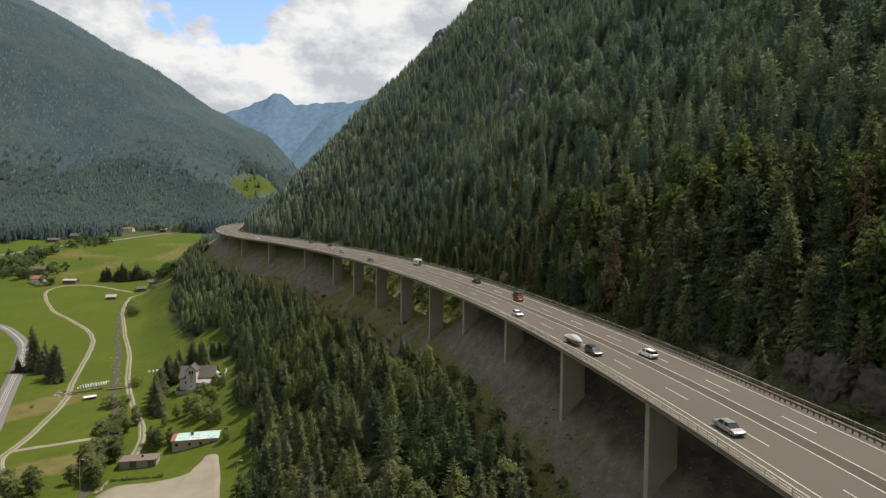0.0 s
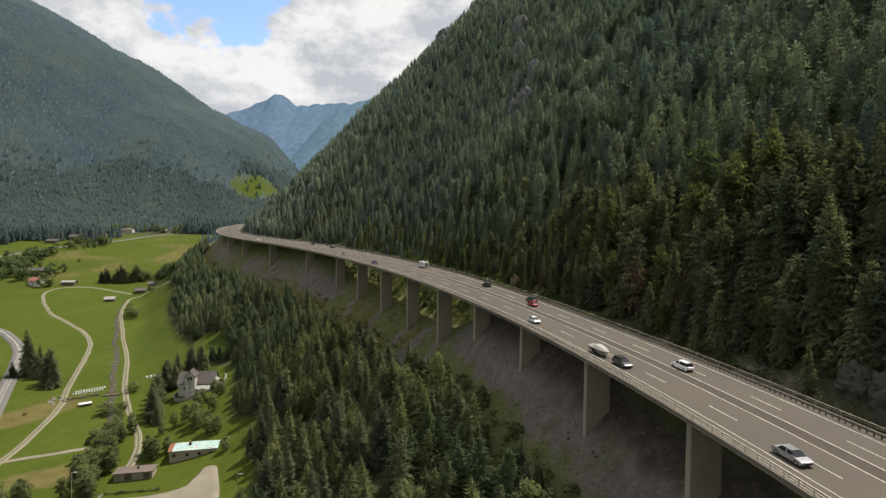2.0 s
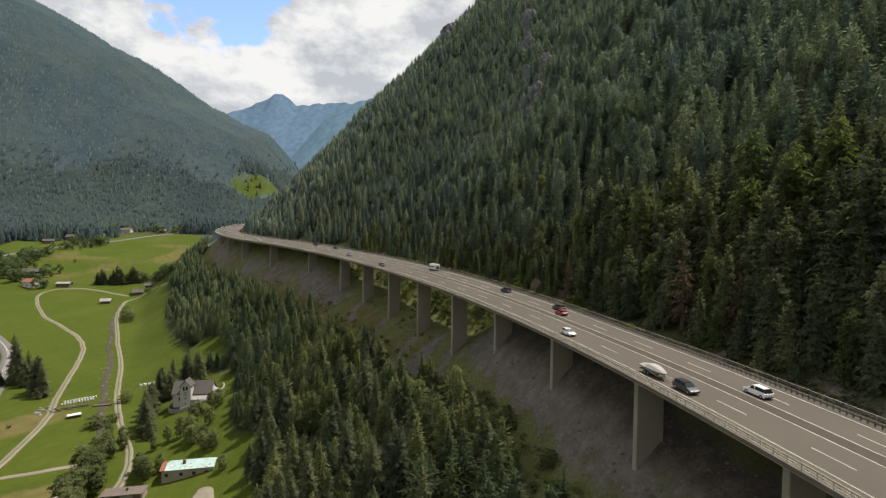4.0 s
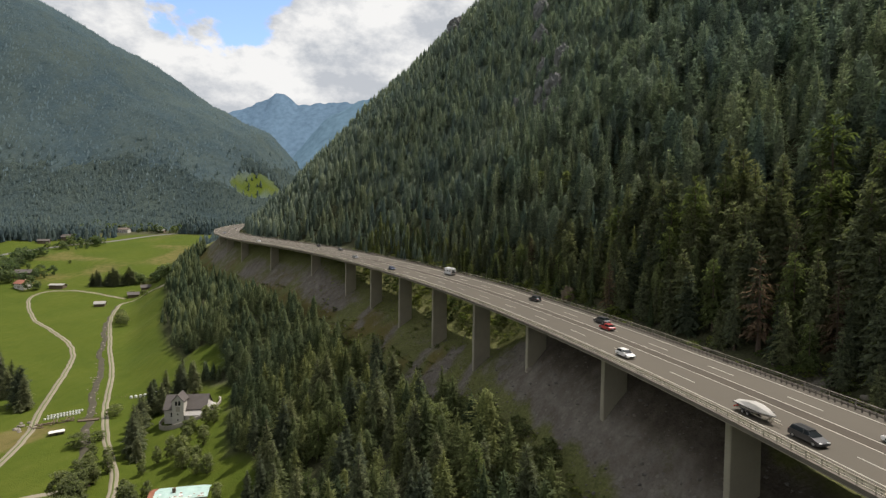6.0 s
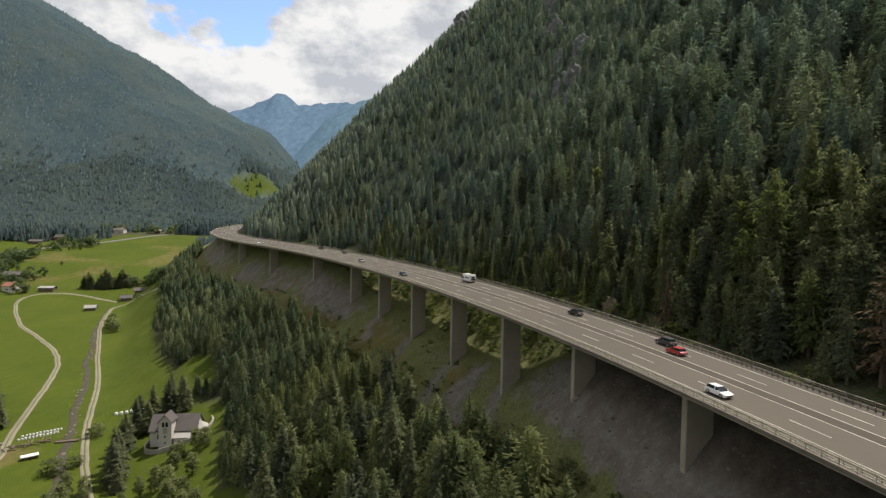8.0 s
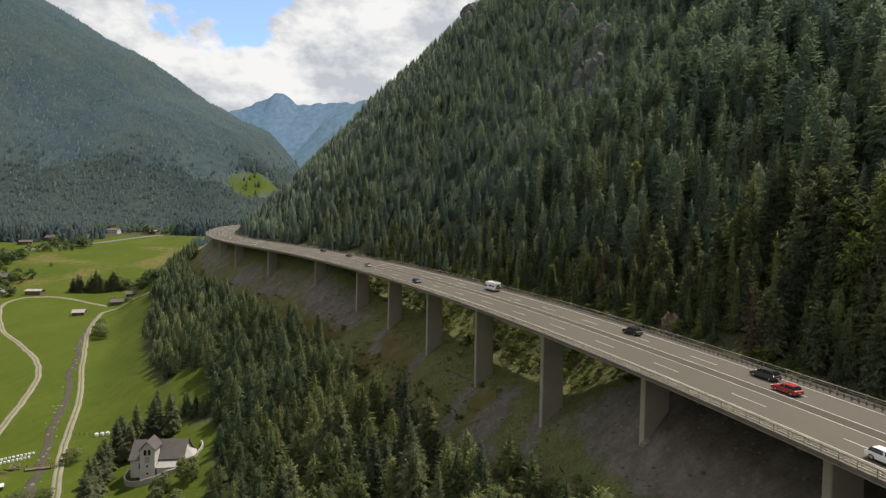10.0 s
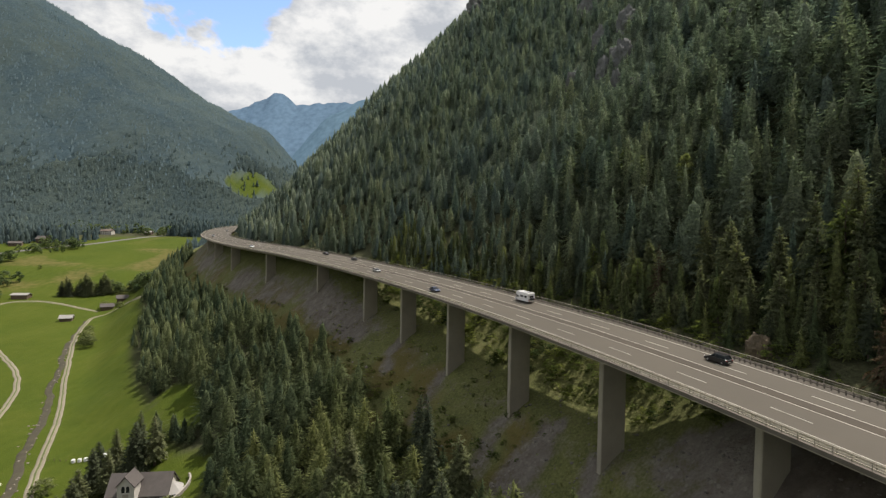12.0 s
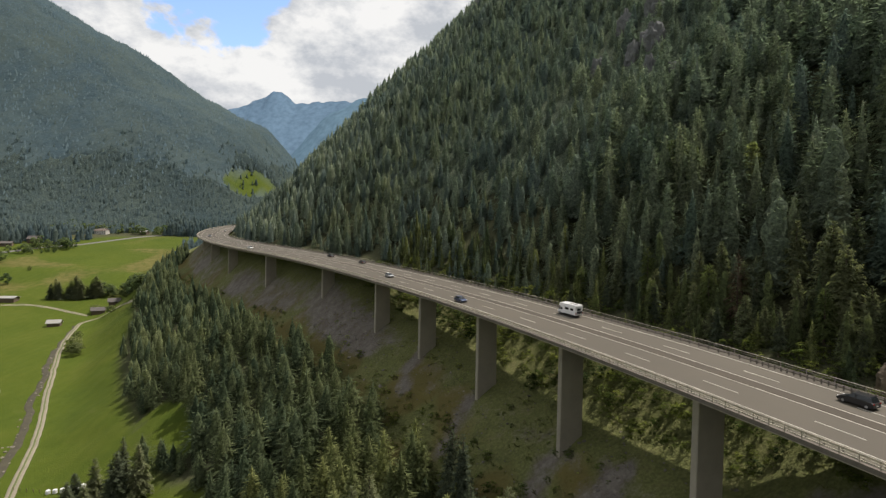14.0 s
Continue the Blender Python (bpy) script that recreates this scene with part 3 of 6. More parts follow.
for off in (-0.95, 6.85, 9.5, 16.2):
    part("edge_line", sweep(FIRST, LAST, [(off - 0.075, 0.03), (off - 0.075, 0.085), (off + 0.075, 0.085), (off + 0.075, 0.03)], PAINT, "edge_line"), None, viaduct, "white painted edge line")
for off, first_dash, apart in ((2.8, 293.3, 16.25), (12.4, 295.6, 16.02)):
    for n in range(-16, 50):
        start = first_dash + apart * n
        k = int(round(start / 2))
        if not FIRST < k < LAST - 4:
            continue
        p0 = AXIS[k] + NORMAL[k] * off + TANGENT[k] * (start - 2 * k)
        run = TANGENT[k + 1] * 5.8
        z = deck_z(np.array([AXIS[k, 1], AXIS[k, 1] + run[1]]) + TANGENT[k, 1] * (start - 2 * k), off) + 0.085
        w = NORMAL[k] * 0.072
        c = [(*(p0 - w), z[0]), (*(p0 + w), z[0]), (*(p0 + run + w), z[1]), (*(p0 + run - w), z[1])]
        c += [(x, y, zz - 0.07) for x, y, zz in c]
        part("lane_dash", mesh_of("lane_dash", c, [(0, 1, 2, 3), (0, 4, 5, 1), (1, 5, 6, 2), (2, 6, 7, 3), (3, 7, 4, 0)], PAINT), None, viaduct)


def pier(at, z0, z1):
    """A plate pier: wide across the road, thin along it, with chamfered corners and a flared head."""
    i = int(np.argmin(abs(AXIS[:, 1] - at)))
    p, n, t = AXIS[i], NORMAL[i], TANGENT[i]
    bm = bmesh.new()
    w, th, c = 5.7, 0.6, 0.15
    outline = [(0, -th + c), (c, -th), (w - c, -th), (w, -th + c), (w, th - c), (w - c, th), (c, th), (0, th - c)]
    levels = [(z0, 0.12), (z1 - 1.4, 0.0), (z1, 0.0)]
    rings = []
    for z, grow in levels:
        ring = []
        for u, v in outline:
            u = u + grow * (1 if u > w / 2 else -1)
            q = p + n * u + t * v
            ring.append(bm.verts.new((q[0], q[1], z)))
        rings.append(ring)
    for a, b in zip(rings, rings[1:]):
        for k in range(8):
            bm.faces.new((a[k], a[(k + 1) % 8], b[(k + 1) % 8], b[k]))
    bm.faces.new(rings[0][::-1]), bm.faces.new(rings[-1])
    bmesh.ops.recalc_face_normals(bm, faces=bm.faces)
    return bm


for y in PIER_Y:
    i = int(np.argmin(abs(AXIS[:, 1] - y)))
    base = min(here(*(AXIS[i] + NORMAL[i] * o)) for o in (-1, 0, 3, 6))
    part("pier", pier(y, base - 2.5, float(deck_z(y, 5.7)) - 2.29), CONCRETE, viaduct, "tall grey concrete plate pier")


def rail_line(name, first, last, offset, up, height, thick, mat, parent, label=""):
    return part(name, sweep(first, last, [(offset - thick / 2, up), (offset + thick / 2, up), (offset + thick / 2, up + height), (offset - thick / 2, up + height)], mat, name), None, parent, label)


post_mesh = {}
for side, off_guard, off_hand in (("left", -3.15, LEFT + 0.12), ("right", 17.6, RIGHT - 0.12)):
    guard = thing("guardrail", "galvanised steel guardrail along the carriageway edge", "guardrail", kind="structure")
    rail_line("rail_beam", FIRST, LAST, off_guard, 0.50, 0.25, 0.08, ZINC if side == "left" else WORN_ZINC, guard)
    hand = thing("parapet_railing", "steel parapet railing on the viaduct's edge", "railing", kind="structure")
    for up in ((0.42, 0.74, 1.06) if side == "left" else (0.62, 0.98)):
        rail_line("handrail", FIRST, LAST, off_hand, up, 0.09 if side == "left" else 0.07, 0.08, ZINC if side == "left" or up > 0.9 else DULL_STEEL, hand)
    for owner, off, tall, every in ((guard, off_guard, 0.70, 1), (hand, off_hand, 1.08, 1 if side == "left" else 2)):
        key = (side, tall)
        if key not in post_mesh:
            half = 0.11 if side == "right" and owner is guard else 0.04
            post_mesh[key] = bpy.data.meshes.new("post")
            bm = one_box(-half, half, -0.05, 0.05, 0, tall)
            bm.to_mesh(post_mesh[key]), bm.free()
            post_mesh[key].materials.append(DULL_STEEL if owner is guard else WORN_ZINC)
        close = side == "right" and owner is guard
        for k, step in [(k, step) for k in range(FIRST, LAST, every) for step in ((0.0, 1.0) if close and AXIS[k, 1] < 200 else (0.0,))]:
            if not (0 if close else -70) < AXIS[k, 1] < 330:
                continue
            q = AXIS[k] + NORMAL[k] * off + TANGENT[k] * step
            ob = new("post", post_mesh[key])
            ob.parent = owner
            ob.matrix_basis = pose(q[0], q[1], float(deck_z(AXIS[k, 1] + step * TANGENT[k, 1], off)), 0, 0, math.degrees(math.atan2(TANGENT[k, 1], TANGENT[k, 0])))


# ---- trees ----
def spruce_arrays(seed, tiers, boughs, twigs, width=0.19, bare=0.06, sparse=0.0, core=0.3, full=0.85, slim=0.2, ragged=0.22):
    """A conifer of height 1: tiers of drooping boughs round the trunk, each a folded blade with twigs along both sides. Returns corners and triangles."""
    rng = np.random.default_rng(seed)
    us, angles = [], []
    for k in range(tiers):
        u = (k + 0.4) / tiers
        n = max(4, int(round(boughs * (0.62 + 0.55 * (1 - u)))))
        us.append(np.clip(u + rng.normal(0, 0.35 / tiers, n), 0.0, 0.985))
        angles.append(k * 2.39996 + (np.arange(n) + rng.normal(0, 0.22, n)) * 2 * np.pi / n)
    u, a = np.concatenate(us), np.concatenate(angles)
    on = rng.random(len(u)) >= sparse
    u, a = u[on], a[on]
    n = len(u)
    lobes = 1 + 0.14 * np.sin(2 * a + seed) + 0.10 * np.sin(3 * a + u * 9 + 2.1 * seed) + ragged * rng.normal(0, 1, n)
    reach = width * np.clip(0.6 + 3.2 * u, 0, 1) * (1 - u) ** full * np.clip(lobes, 0.45, 1.6) + 0.016
    rise, droop = 1.0 * u - 0.15 + rng.normal(0, 0.12, n), 0.62 - 0.40 * u
    out = np.column_stack([np.cos(a), np.sin(a), np.zeros(n)])
    across = np.column_stack([-np.sin(a), np.cos(a), np.zeros(n)])
    foot = np.zeros((n, 3))
    foot[:, 2] = bare + (0.965 - bare) * u

    def spine(f):
        p = foot + out * (reach * f)[:, None]
        p[:, 2] += reach * (rise * f - droop * f * f)
        return p

    v, f, base = [], [], 0
    half, one = np.full(n, 0.52), np.ones(n)
    hang = np.array([0, 0, 1.0]) * (slim * reach * 0.9)[:, None]
    side = across * (slim * reach)[:, None]
    root, mid, tip = spine(one * 0.06), spine(half), spine(one)
    k = np.arange(n)
    if twigs >= 0:
        v += [root, mid - side - hang, tip, mid + side - hang]
        f += [np.column_stack([k, k + n, k + 2 * n]), np.column_stack([k, k + 2 * n, k + 3 * n])]
        base = 4 * n
    else:  # far off: one blade a bough
        v += [root - side * 0.7, tip - hang, root + side * 0.7]
        f.append(np.column_stack([k, k + n, k + 2 * n]))
        base = 3 * n
    for q in range(max(twigs, 0)):
        s = np.clip((q // 2 + 0.7) / (twigs / 2 + 0.35) + rng.normal(0, 0.07, n), 0.12, 0.95)
        sign = 1.0 if q % 2 else -1.0
        long = reach * (0.50 - 0.30 * s) * rng.uniform(0.7, 1.35, n) + 0.004
        at = spine(s)
        way = out * rng.uniform(0.45, 0.85, n)[:, None] + across * (sign * rng.uniform(0.6, 1.0, n))[:, None]
        way[:, 2] -= rng.uniform(0.3, 1.15, n)
        wide = out * (long * 0.26)[:, None]
        v += [at - wide * 0.6, at + wide, at + way * long[:, None]]
        f.append(np.column_stack([k, k + n, k + 2 * n]) + base)
        base += 3 * n
    v = np.vstack(v)
    if core:  # the dense inside of the crown
        m = 7
        b = np.arange(m) * 2 * np.pi / m
        rings = [(np.cos(b + 0.4 * q) * w * rng.uniform(0.6, 1.25, m), np.sin(b + 0.4 * q) * w * rng.uniform(0.6, 1.25, m), zz + rng.uniform(-0.03, 0.03, m)) for q, (w, zz) in enumerate([(core * width * 0.6, bare + 0.06), (core * width, bare + 0.22), (core * width * 0.5, 0.55)])]
        v = np.vstack([v] + [np.column_stack(q) for q in rings] + [[(0, 0, 0.80)]])
        j = np.arange(m)
        j2 = (j + 1) % m
        for q in range(2):
            f.append(np.column_stack([j, j2, j + m]) + base + q * m)
            f.append(np.column_stack([j2, j2 + m, j + m]) + base + q * m)
        f.append(np.column_stack([j + 2 * m, j2 + 2 * m, np.full(m, 3 * m)]) + base)
    return crown_normals(v, np.vstack(f), True)


def far_spruce(seed, rings, sides, spikes, size, width=0.19, full=0.85, bare=0.04, body=0.74):
    """A conifer of height 1 seen from afar: a ragged tiered cone bristling with hanging twig ends. Returns corners, triangles and normals."""
    rng = np.random.default_rng(seed)

    def reach(u, a):
        lobes = 1 + 0.15 * np.sin(2 * a + seed) + 0.12 * np.sin(3 * a + 7 * u + 2.1 * seed) + 0.08 * np.sin(u * 40 + 2 * np.sin(a + seed))
        return width * np.clip(0.72 + 3.0 * u, 0, 1) * (1 - u) ** full * lobes

    v, f = [], []
    b = np.arange(sides) * 2 * np.pi / sides
    for k in range(rings):
        u = np.clip((k + rng.uniform(-0.25, 0.25, sides)) / rings, 0, 1)
        a = b + 0.5 * k + rng.normal(0, 0.12, sides)
        r = reach(u, a) * body * rng.uniform(0.55, 1.3, sides) * (1.0 if k % 2 == 0 else 0.82)
        v.append(np.column_stack([r * np.cos(a), r * np.sin(a), bare + (0.97 - bare) * u]))
    v.append(np.array([[0, 0, 0.955]]))
    j, j2 = np.arange(sides), (np.arange(sides) + 1) % sides
    for k in range(rings - 1):
        f += [np.column_stack([j, j2, j + sides]) + k * sides, np.column_stack([j2, j2 + sides, j + sides]) + k * sides]
    f.append(np.column_stack([j, j2, np.full(sides, sides)]) + (rings - 1) * sides)
    base = rings * sides + 1
    u = 1 - (1 - (np.arange(spikes) + rng.random(spikes)) / spikes) ** 0.62
    u = np.clip(u, 0, 0.97)
    a = rng.uniform(0, 2 * np.pi, spikes)
    r = (reach(u, a) + 0.006) * rng.uniform(0.42, 0.95, spikes)
    out = np.column_stack([np.cos(a), np.sin(a), np.zeros(spikes)])
    across = np.column_stack([-np.sin(a), np.cos(a), np.zeros(spikes)])
    p = out * r[:, None]
    p[:, 2] = bare + (0.965 - bare) * u
    way = out * rng.uniform(0.5, 1.0, spikes)[:, None] + across * rng.normal(0, 0.45, spikes)[:, None]
    way[:, 2] += 1.1 * u - 0.75 + rng.normal(0, 0.22, spikes)
    way /= np.linalg.norm(way, axis=1)[:, None]
    long = (size * rng.uniform(0.6, 1.3, spikes) * (0.5 + 0.7 * (1 - u)))[:, None]
    v += [p - across * long * 0.2, p + across * long * 0.2, p + way * long]
    k = np.arange(spikes)
    f.append(np.column_stack([k, k + spikes, k + 2 * spikes]) + base)
    tip = base + 3 * spikes
    v.append(np.array([[0.012, 0, 0.90], [-0.006, 0.011, 0.90], [-0.006, -0.011, 0.90], [0, 0, 1.0]]))
    f.append(np.array([[0, 1, 3], [1, 2, 3], [2, 0, 3]]) + tip)
    return crown_normals(np.vstack(v), np.vstack(f), True)


def crown_normals(v, f, upright):
    """Faces turned outward, and corner normals that lean away from the trunk (or from the crown's middle), as foliage catches light."""
    if upright:
        away = v * [1, 1, 0]
        away = away / (np.linalg.norm(away, axis=1)[:, None] + 0.01) * 0.85 + [0, 0, 0.5]
    else:
        away = v - [0, 0, 0.42]
        away = away / (np.linalg.norm(away, axis=1)[:, None] + 0.02) + [0, 0, 0.25]
    flat = np.cross(v[f[:, 1]] - v[f[:, 0]], v[f[:, 2]] - v[f[:, 0]])
    flat = flat / (np.linalg.norm(flat, axis=1)[:, None] + 1e-12)
    turned = (flat * away[f].sum(1)).sum(1) < 0
    f = np.where(turned[:, None], f[:, ::-1], f)
    flat = np.where(turned[:, None], -flat, flat)
    own = np.zeros_like(v)
    for k in range(3):
        np.add.at(own, f[:, k], flat)
    own = own / (np.linalg.norm(own, axis=1)[:, None] + 1e-9)
    n = 0.6 * own + 0.75 * away
    return v, f, n / np.linalg.norm(n, axis=1)[:, None]


def leafy_arrays(seed, leaves, size, squat=1.0, lumps=17, whole=True):
    """A broad-leaved crown of height 1: leaf sprays gathered in uneven clumps."""
    rng = np.random.default_rng(seed)
    clumps = []
    for k in range(lumps):
        u = (k + 0.5) / lumps
        a, z = k * 2.4 + rng.uniform(-0.5, 0.5), 0.16 + 0.72 * u + rng.uniform(-0.05, 0.05)
        r = 0.30 * squat * math.sin(math.pi * (0.15 + 0.78 * u)) * rng.uniform(0.5, 1.05)
        clumps.append((r * math.cos(a), r * math.sin(a), z, rng.uniform(0.10, 0.17)))
    v, f = [], []
    for cx, cy, cz, cr in clumps:  # the dense inside of each clump
        base = len(v)
        for ox, oy, oz in ((1, 0, 0), (0, 1, 0), (-1, 0, 0), (0, -1, 0), (0, 0, 1), (0, 0, -1)):
            q = cr * rng.uniform(0.3, 0.6)
            v.append((cx + ox * q * squat, cy + oy * q * squat, max(cz + oz * q, 0.01)))
        f += [(base + a, base + (a + 1) % 4, base + 4) for a in range(4)] + [(base + (a + 1) % 4, base + a, base + 5) for a in range(4)]
    for k in range(leaves):
        cx, cy, cz, cr = clumps[rng.integers(len(clumps))]
        n = rng.normal(size=3)
        n /= np.linalg.norm(n)
        n[2] = abs(n[2]) * 0.9 - 0.25 if rng.random() < 0.75 else n[2]
        p = np.array([cx, cy, cz]) + n * cr * rng.uniform(0.6, 1.1) * np.array([squat, squat, 1])
        a, b = rng.normal(size=3), rng.normal(size=3)
        a = a / np.linalg.norm(a) * size * rng.uniform(0.6, 1.3)
        b = b / np.linalg.norm(b) * size * rng.uniform(0.5, 0.9)
        base = len(v)
        if whole:
            v += [tuple(p - a), tuple(p + b * 0.7), tuple(p + a), tuple(p - b * 0.7)]
            f += [(base, base + 1, base + 2), (base, base + 2, base + 3)]
        else:
            v += [tuple(p - a), tuple(p + b * 1.3), tuple(p + a)]
            f.append((base, base + 1, base + 2))
    return crown_normals(np.array(v), np.array(f), False)


def forest(name, spots, kinds, mat, label, category, seed, tall, slim=(0.85, 1.2), limit=None, sink=0.0, patch=35, spread=0.30, soft=0.0):
    """Many trees as one: each spot (x, y) takes one of the kinds, at its own size and turn."""
    rng = np.random.default_rng(seed)
    spots = np.asarray(spots)
    n = len(spots)
    which = rng.integers(0, len(kinds), n)
    h = rng.uniform(tall[0], tall[1], n) * np.where(rng.random(n) < 0.25, rng.uniform(0.5, 0.8, n), 1)
    if limit is not None:
        h = np.minimum(h, np.asarray(limit) * rng.uniform(0.85, 1.15, n))
    wide = h * rng.uniform(slim[0], slim[1], n)
    turn = rng.uniform(0, 6.283, n)
    z = sheet_z(spots[:, 0], spots[:, 1]) - 0.3 - sink * h
    tint = np.clip(rng.normal(0.47, spread, n) + 0.25 * value_noise(spots[:, 0], spots[:, 1], patch, 31), 0, 1)
    vs, fs, ts, ns, base = [], [], [], [], 0
    for k, (v, f, normal) in enumerate(kinds):
        normal = normal * (1 - soft) + np.array([0, 0, soft])
        normal = normal / np.linalg.norm(normal, axis=1)[:, None]
        m = np.where(which == k)[0]
        if not len(m):
            continue
        c, s = np.cos(turn[m])[:, None], np.sin(turn[m])[:, None]
        x = (v[None, :, 0] * c - v[None, :, 1] * s) * wide[m][:, None] + spots[m, 0][:, None]
        y = (v[None, :, 0] * s + v[None, :, 1] * c) * wide[m][:, None] + spots[m, 1][:, None]
        zz = v[None, :, 2] * h[m][:, None] + z[m][:, None]
        vs.append(np.stack([x, y, zz], -1).reshape(-1, 3))
        fs.append((f[None] + (np.arange(len(m)) * len(v))[:, None, None] + base).reshape(-1, 3))
        ts.append(np.repeat(tint[m], len(v)))
        ns.append(np.stack([normal[None, :, 0] * c - normal[None, :, 1] * s, normal[None, :, 0] * s + normal[None, :, 1] * c, np.repeat(normal[None, :, 2], len(m), 0)], -1).reshape(-1, 3))
        base += len(m) * len(v)
    ob = new(name, mesh_of(name, np.vstack(vs), np.vstack(fs), mat, np.concatenate(ts), normals=np.vstack(ns)))
    return tagged(ob, label, category, kind="stuff")


def canopy(name, inside, box, step, lift, mat, label, seed):
    """The closed roof of crowns under the tips of a far wood, one uneven sheet added to fill its dark gaps."""
    x, y = np.meshgrid(np.arange(box[0], box[1], step), np.arange(box[2], box[3], step))
    rng = np.random.default_rng(seed)
    x, y = x + rng.uniform(-0.3, 0.3, x.shape) * step, y + rng.uniform(-0.3, 0.3, x.shape) * step
    fx, fy = x.ravel(), y.ravel()
    ok = inside(fx, fy).reshape(x.shape)
    core = ok.copy()
    core[1:-1, 1:-1] &= ok[:-2, 1:-1] & ok[2:, 1:-1] & ok[1:-1, :-2] & ok[1:-1, 2:]
    rise = lift + 0.3 * lift * value_noise(fx, fy, 22, seed) + rng.uniform(-0.3, 0.3, len(fx)) * lift
    z = sheet_z(fx, fy) + np.where(core.ravel(), rise, -1.5)
    tint = np.clip(0.5 + 0.4 * value_noise(fx, fy, 70, seed + 1) + 0.3 * value_noise(fx, fy, 24, seed + 2) + rng.normal(0, 0.14, len(fx)), 0, 1)
    n = np.arange(x.size).reshape(x.shape)
    quads = np.stack([n[:-1, :-1], n[:-1, 1:], n[1:, 1:], n[1:, :-1]], -1)
    quads = quads[ok[:-1, :-1] & ok[:-1, 1:] & ok[1:, 1:] & ok[1:, :-1]]
    used, faces = np.unique(quads, return_inverse=True)
    ob = new(name, mesh_of(name, np.column_stack([fx, fy, z])[used], faces.reshape(-1, 4), mat, tint[used], True))
    return tagged(ob, label, "forest", kind="stuff")


def scatter(seed, x0, x1, y0, y1, gap):
    """Uneven spots in a rectangle, about gap apart."""
    rng = np.random.default_rng(seed)
    gx, gy = np.meshgrid(np.arange(x0, x1, gap), np.arange(y0, y1, gap))
    gx = gx + (np.arange(gx.shape[0]) % 2)[:, None] * gap / 2
    return np.column_stack([gx.ravel(), gy.ravel()]) + rng.uniform(-0.46, 0.46, (gx.size, 2)) * gap


FINE = [spruce_arrays(k, 23, 11, 6, (0.165, 0.19, 0.175, 0.205, 0.15, 0.20)[k], (0.05, 0.08, 0.14, 0.06, 0.18, 0.10)[k], (0, 0.04, 0.12, 0, 0.2, 0.05)[k], 0.34, (0.9, 0.8, 0.85, 0.75, 0.8, 0.62)[k]) for k in range(6)]
CLOSER = [far_spruce(30 + k, 9, 8, 460, 0.070, (0.165, 0.19, 0.18, 0.21, 0.20, 0.235)[k], (1.05, 0.92, 1.0, 0.85, 0.75, 0.5)[k], 0.04, 0.55) for k in range(6)]
MIDDLE = [far_spruce(20 + k, 6, 7, 165, 0.088, (0.165, 0.19, 0.18, 0.21, 0.20, 0.225)[k], (1.05, 0.92, 1.0, 0.85, 0.75, 0.55)[k], 0.04, 0.64) for k in range(6)]
COARSE = [far_spruce(40 + k, 3, 6, 16, 0.15, (0.17, 0.19, 0.18, 0.21, 0.20)[k], (1.05, 0.92, 1.0, 0.8, 0.65)[k], 0.02, 0.85) for k in range(5)]
TINY = [far_spruce(60 + k, 2, 5, 5, 0.2, 0.20 + 0.01 * k, 0.75, 0.02, 0.9) for k in range(6)]


def trunk_mesh(seed, tall=1.0, r=0.016):
    bm = bmesh.new()
    rng = random.Random(seed)
    rings = []
    for k in range(6):
        z, rad = k / 5 * 0.93 * tall, r * (1 - 0.88 * k / 5) * (1.35 if k == 0 else 1)
        ox, oy = rng.uniform(-0.004, 0.004) * k / 3, rng.uniform(-0.004, 0.004) * k / 3
        rings.append([bm.verts.new((ox + rad * math.cos(a), oy + rad * math.sin(a), z)) for a in [j * math.tau / 6 for j in range(6)]])
    for a, b in zip(rings, rings[1:]):
        for j in range(6):
            bm.faces.new((a[j], a[(j + 1) % 6], b[(j + 1) % 6], b[j]))
    me = bpy.data.meshes.new("trunk")
    bm.to_mesh(me), bm.free()
    me.materials.append(BARK)
    return me


CROWNS = {}
for kind, mat, made in (("spruce", NEEDLES, FINE), ("larch", LARCH, [spruce_arrays(80 + k, 20, 9, 6, 0.20, 0.14, 0.15, 0.0, 0.55, 0.12, 0.28) for k in range(2)]), ("dead", DEAD, [spruce_arrays(90 + k, 19, 8, 6, 0.15, 0.16, 0.3, 0.0, 0.7, 0.10, 0.28) for k in range(2)]),
                        ("leaf", LEAVES, [leafy_arrays(100 + k, 1300, 0.034, 0.8, 21) for k in range(3)]), ("bush", LEAVES, [leafy_arrays(110 + k, 1000, 0.046, 1.5) for k in range(3)])):
    CROWNS[kind] = [mesh_of(kind + "_crown", v, f, mat, normals=n) for v, f, n in made]
TRUNKS = [trunk_mesh(k) for k in range(3)]
TREE_WORDS = {"spruce": ("spruce_tree", "tall dark green spruce on the slope", "tree"), "larch": ("larch_tree", "light green larch among the dark spruces", "tree"), "dead": ("dead_spruce", "brown withered spruce with bare boughs", "tree"),
              "leaf": ("leafy_tree", "broad-leaved tree with a loose green crown", "tree"), "bush": ("bush", "round green bush", "bush")}


def tree(kind, x, y, tall, wide=1.0, label="", group="", seed=0):
    name, words, category = TREE_WORDS[kind]
    rng = random.Random(int(x * 31 + y * 17) + seed)
    ob = thing(name, label or words, category, (x, y, here(x, y) - 0.25), rng.uniform(0, 360), group)
    ob.scale = (tall * wide, tall * wide, tall)
    if kind != "bush":
        part("trunk", rng.choice(TRUNKS), None, ob)
    part("crown", rng.choice(CROWNS[kind]), None, ob)
    return ob


CHURCH = (-105.0, 245.5)
rng = np.random.default_rng(5)
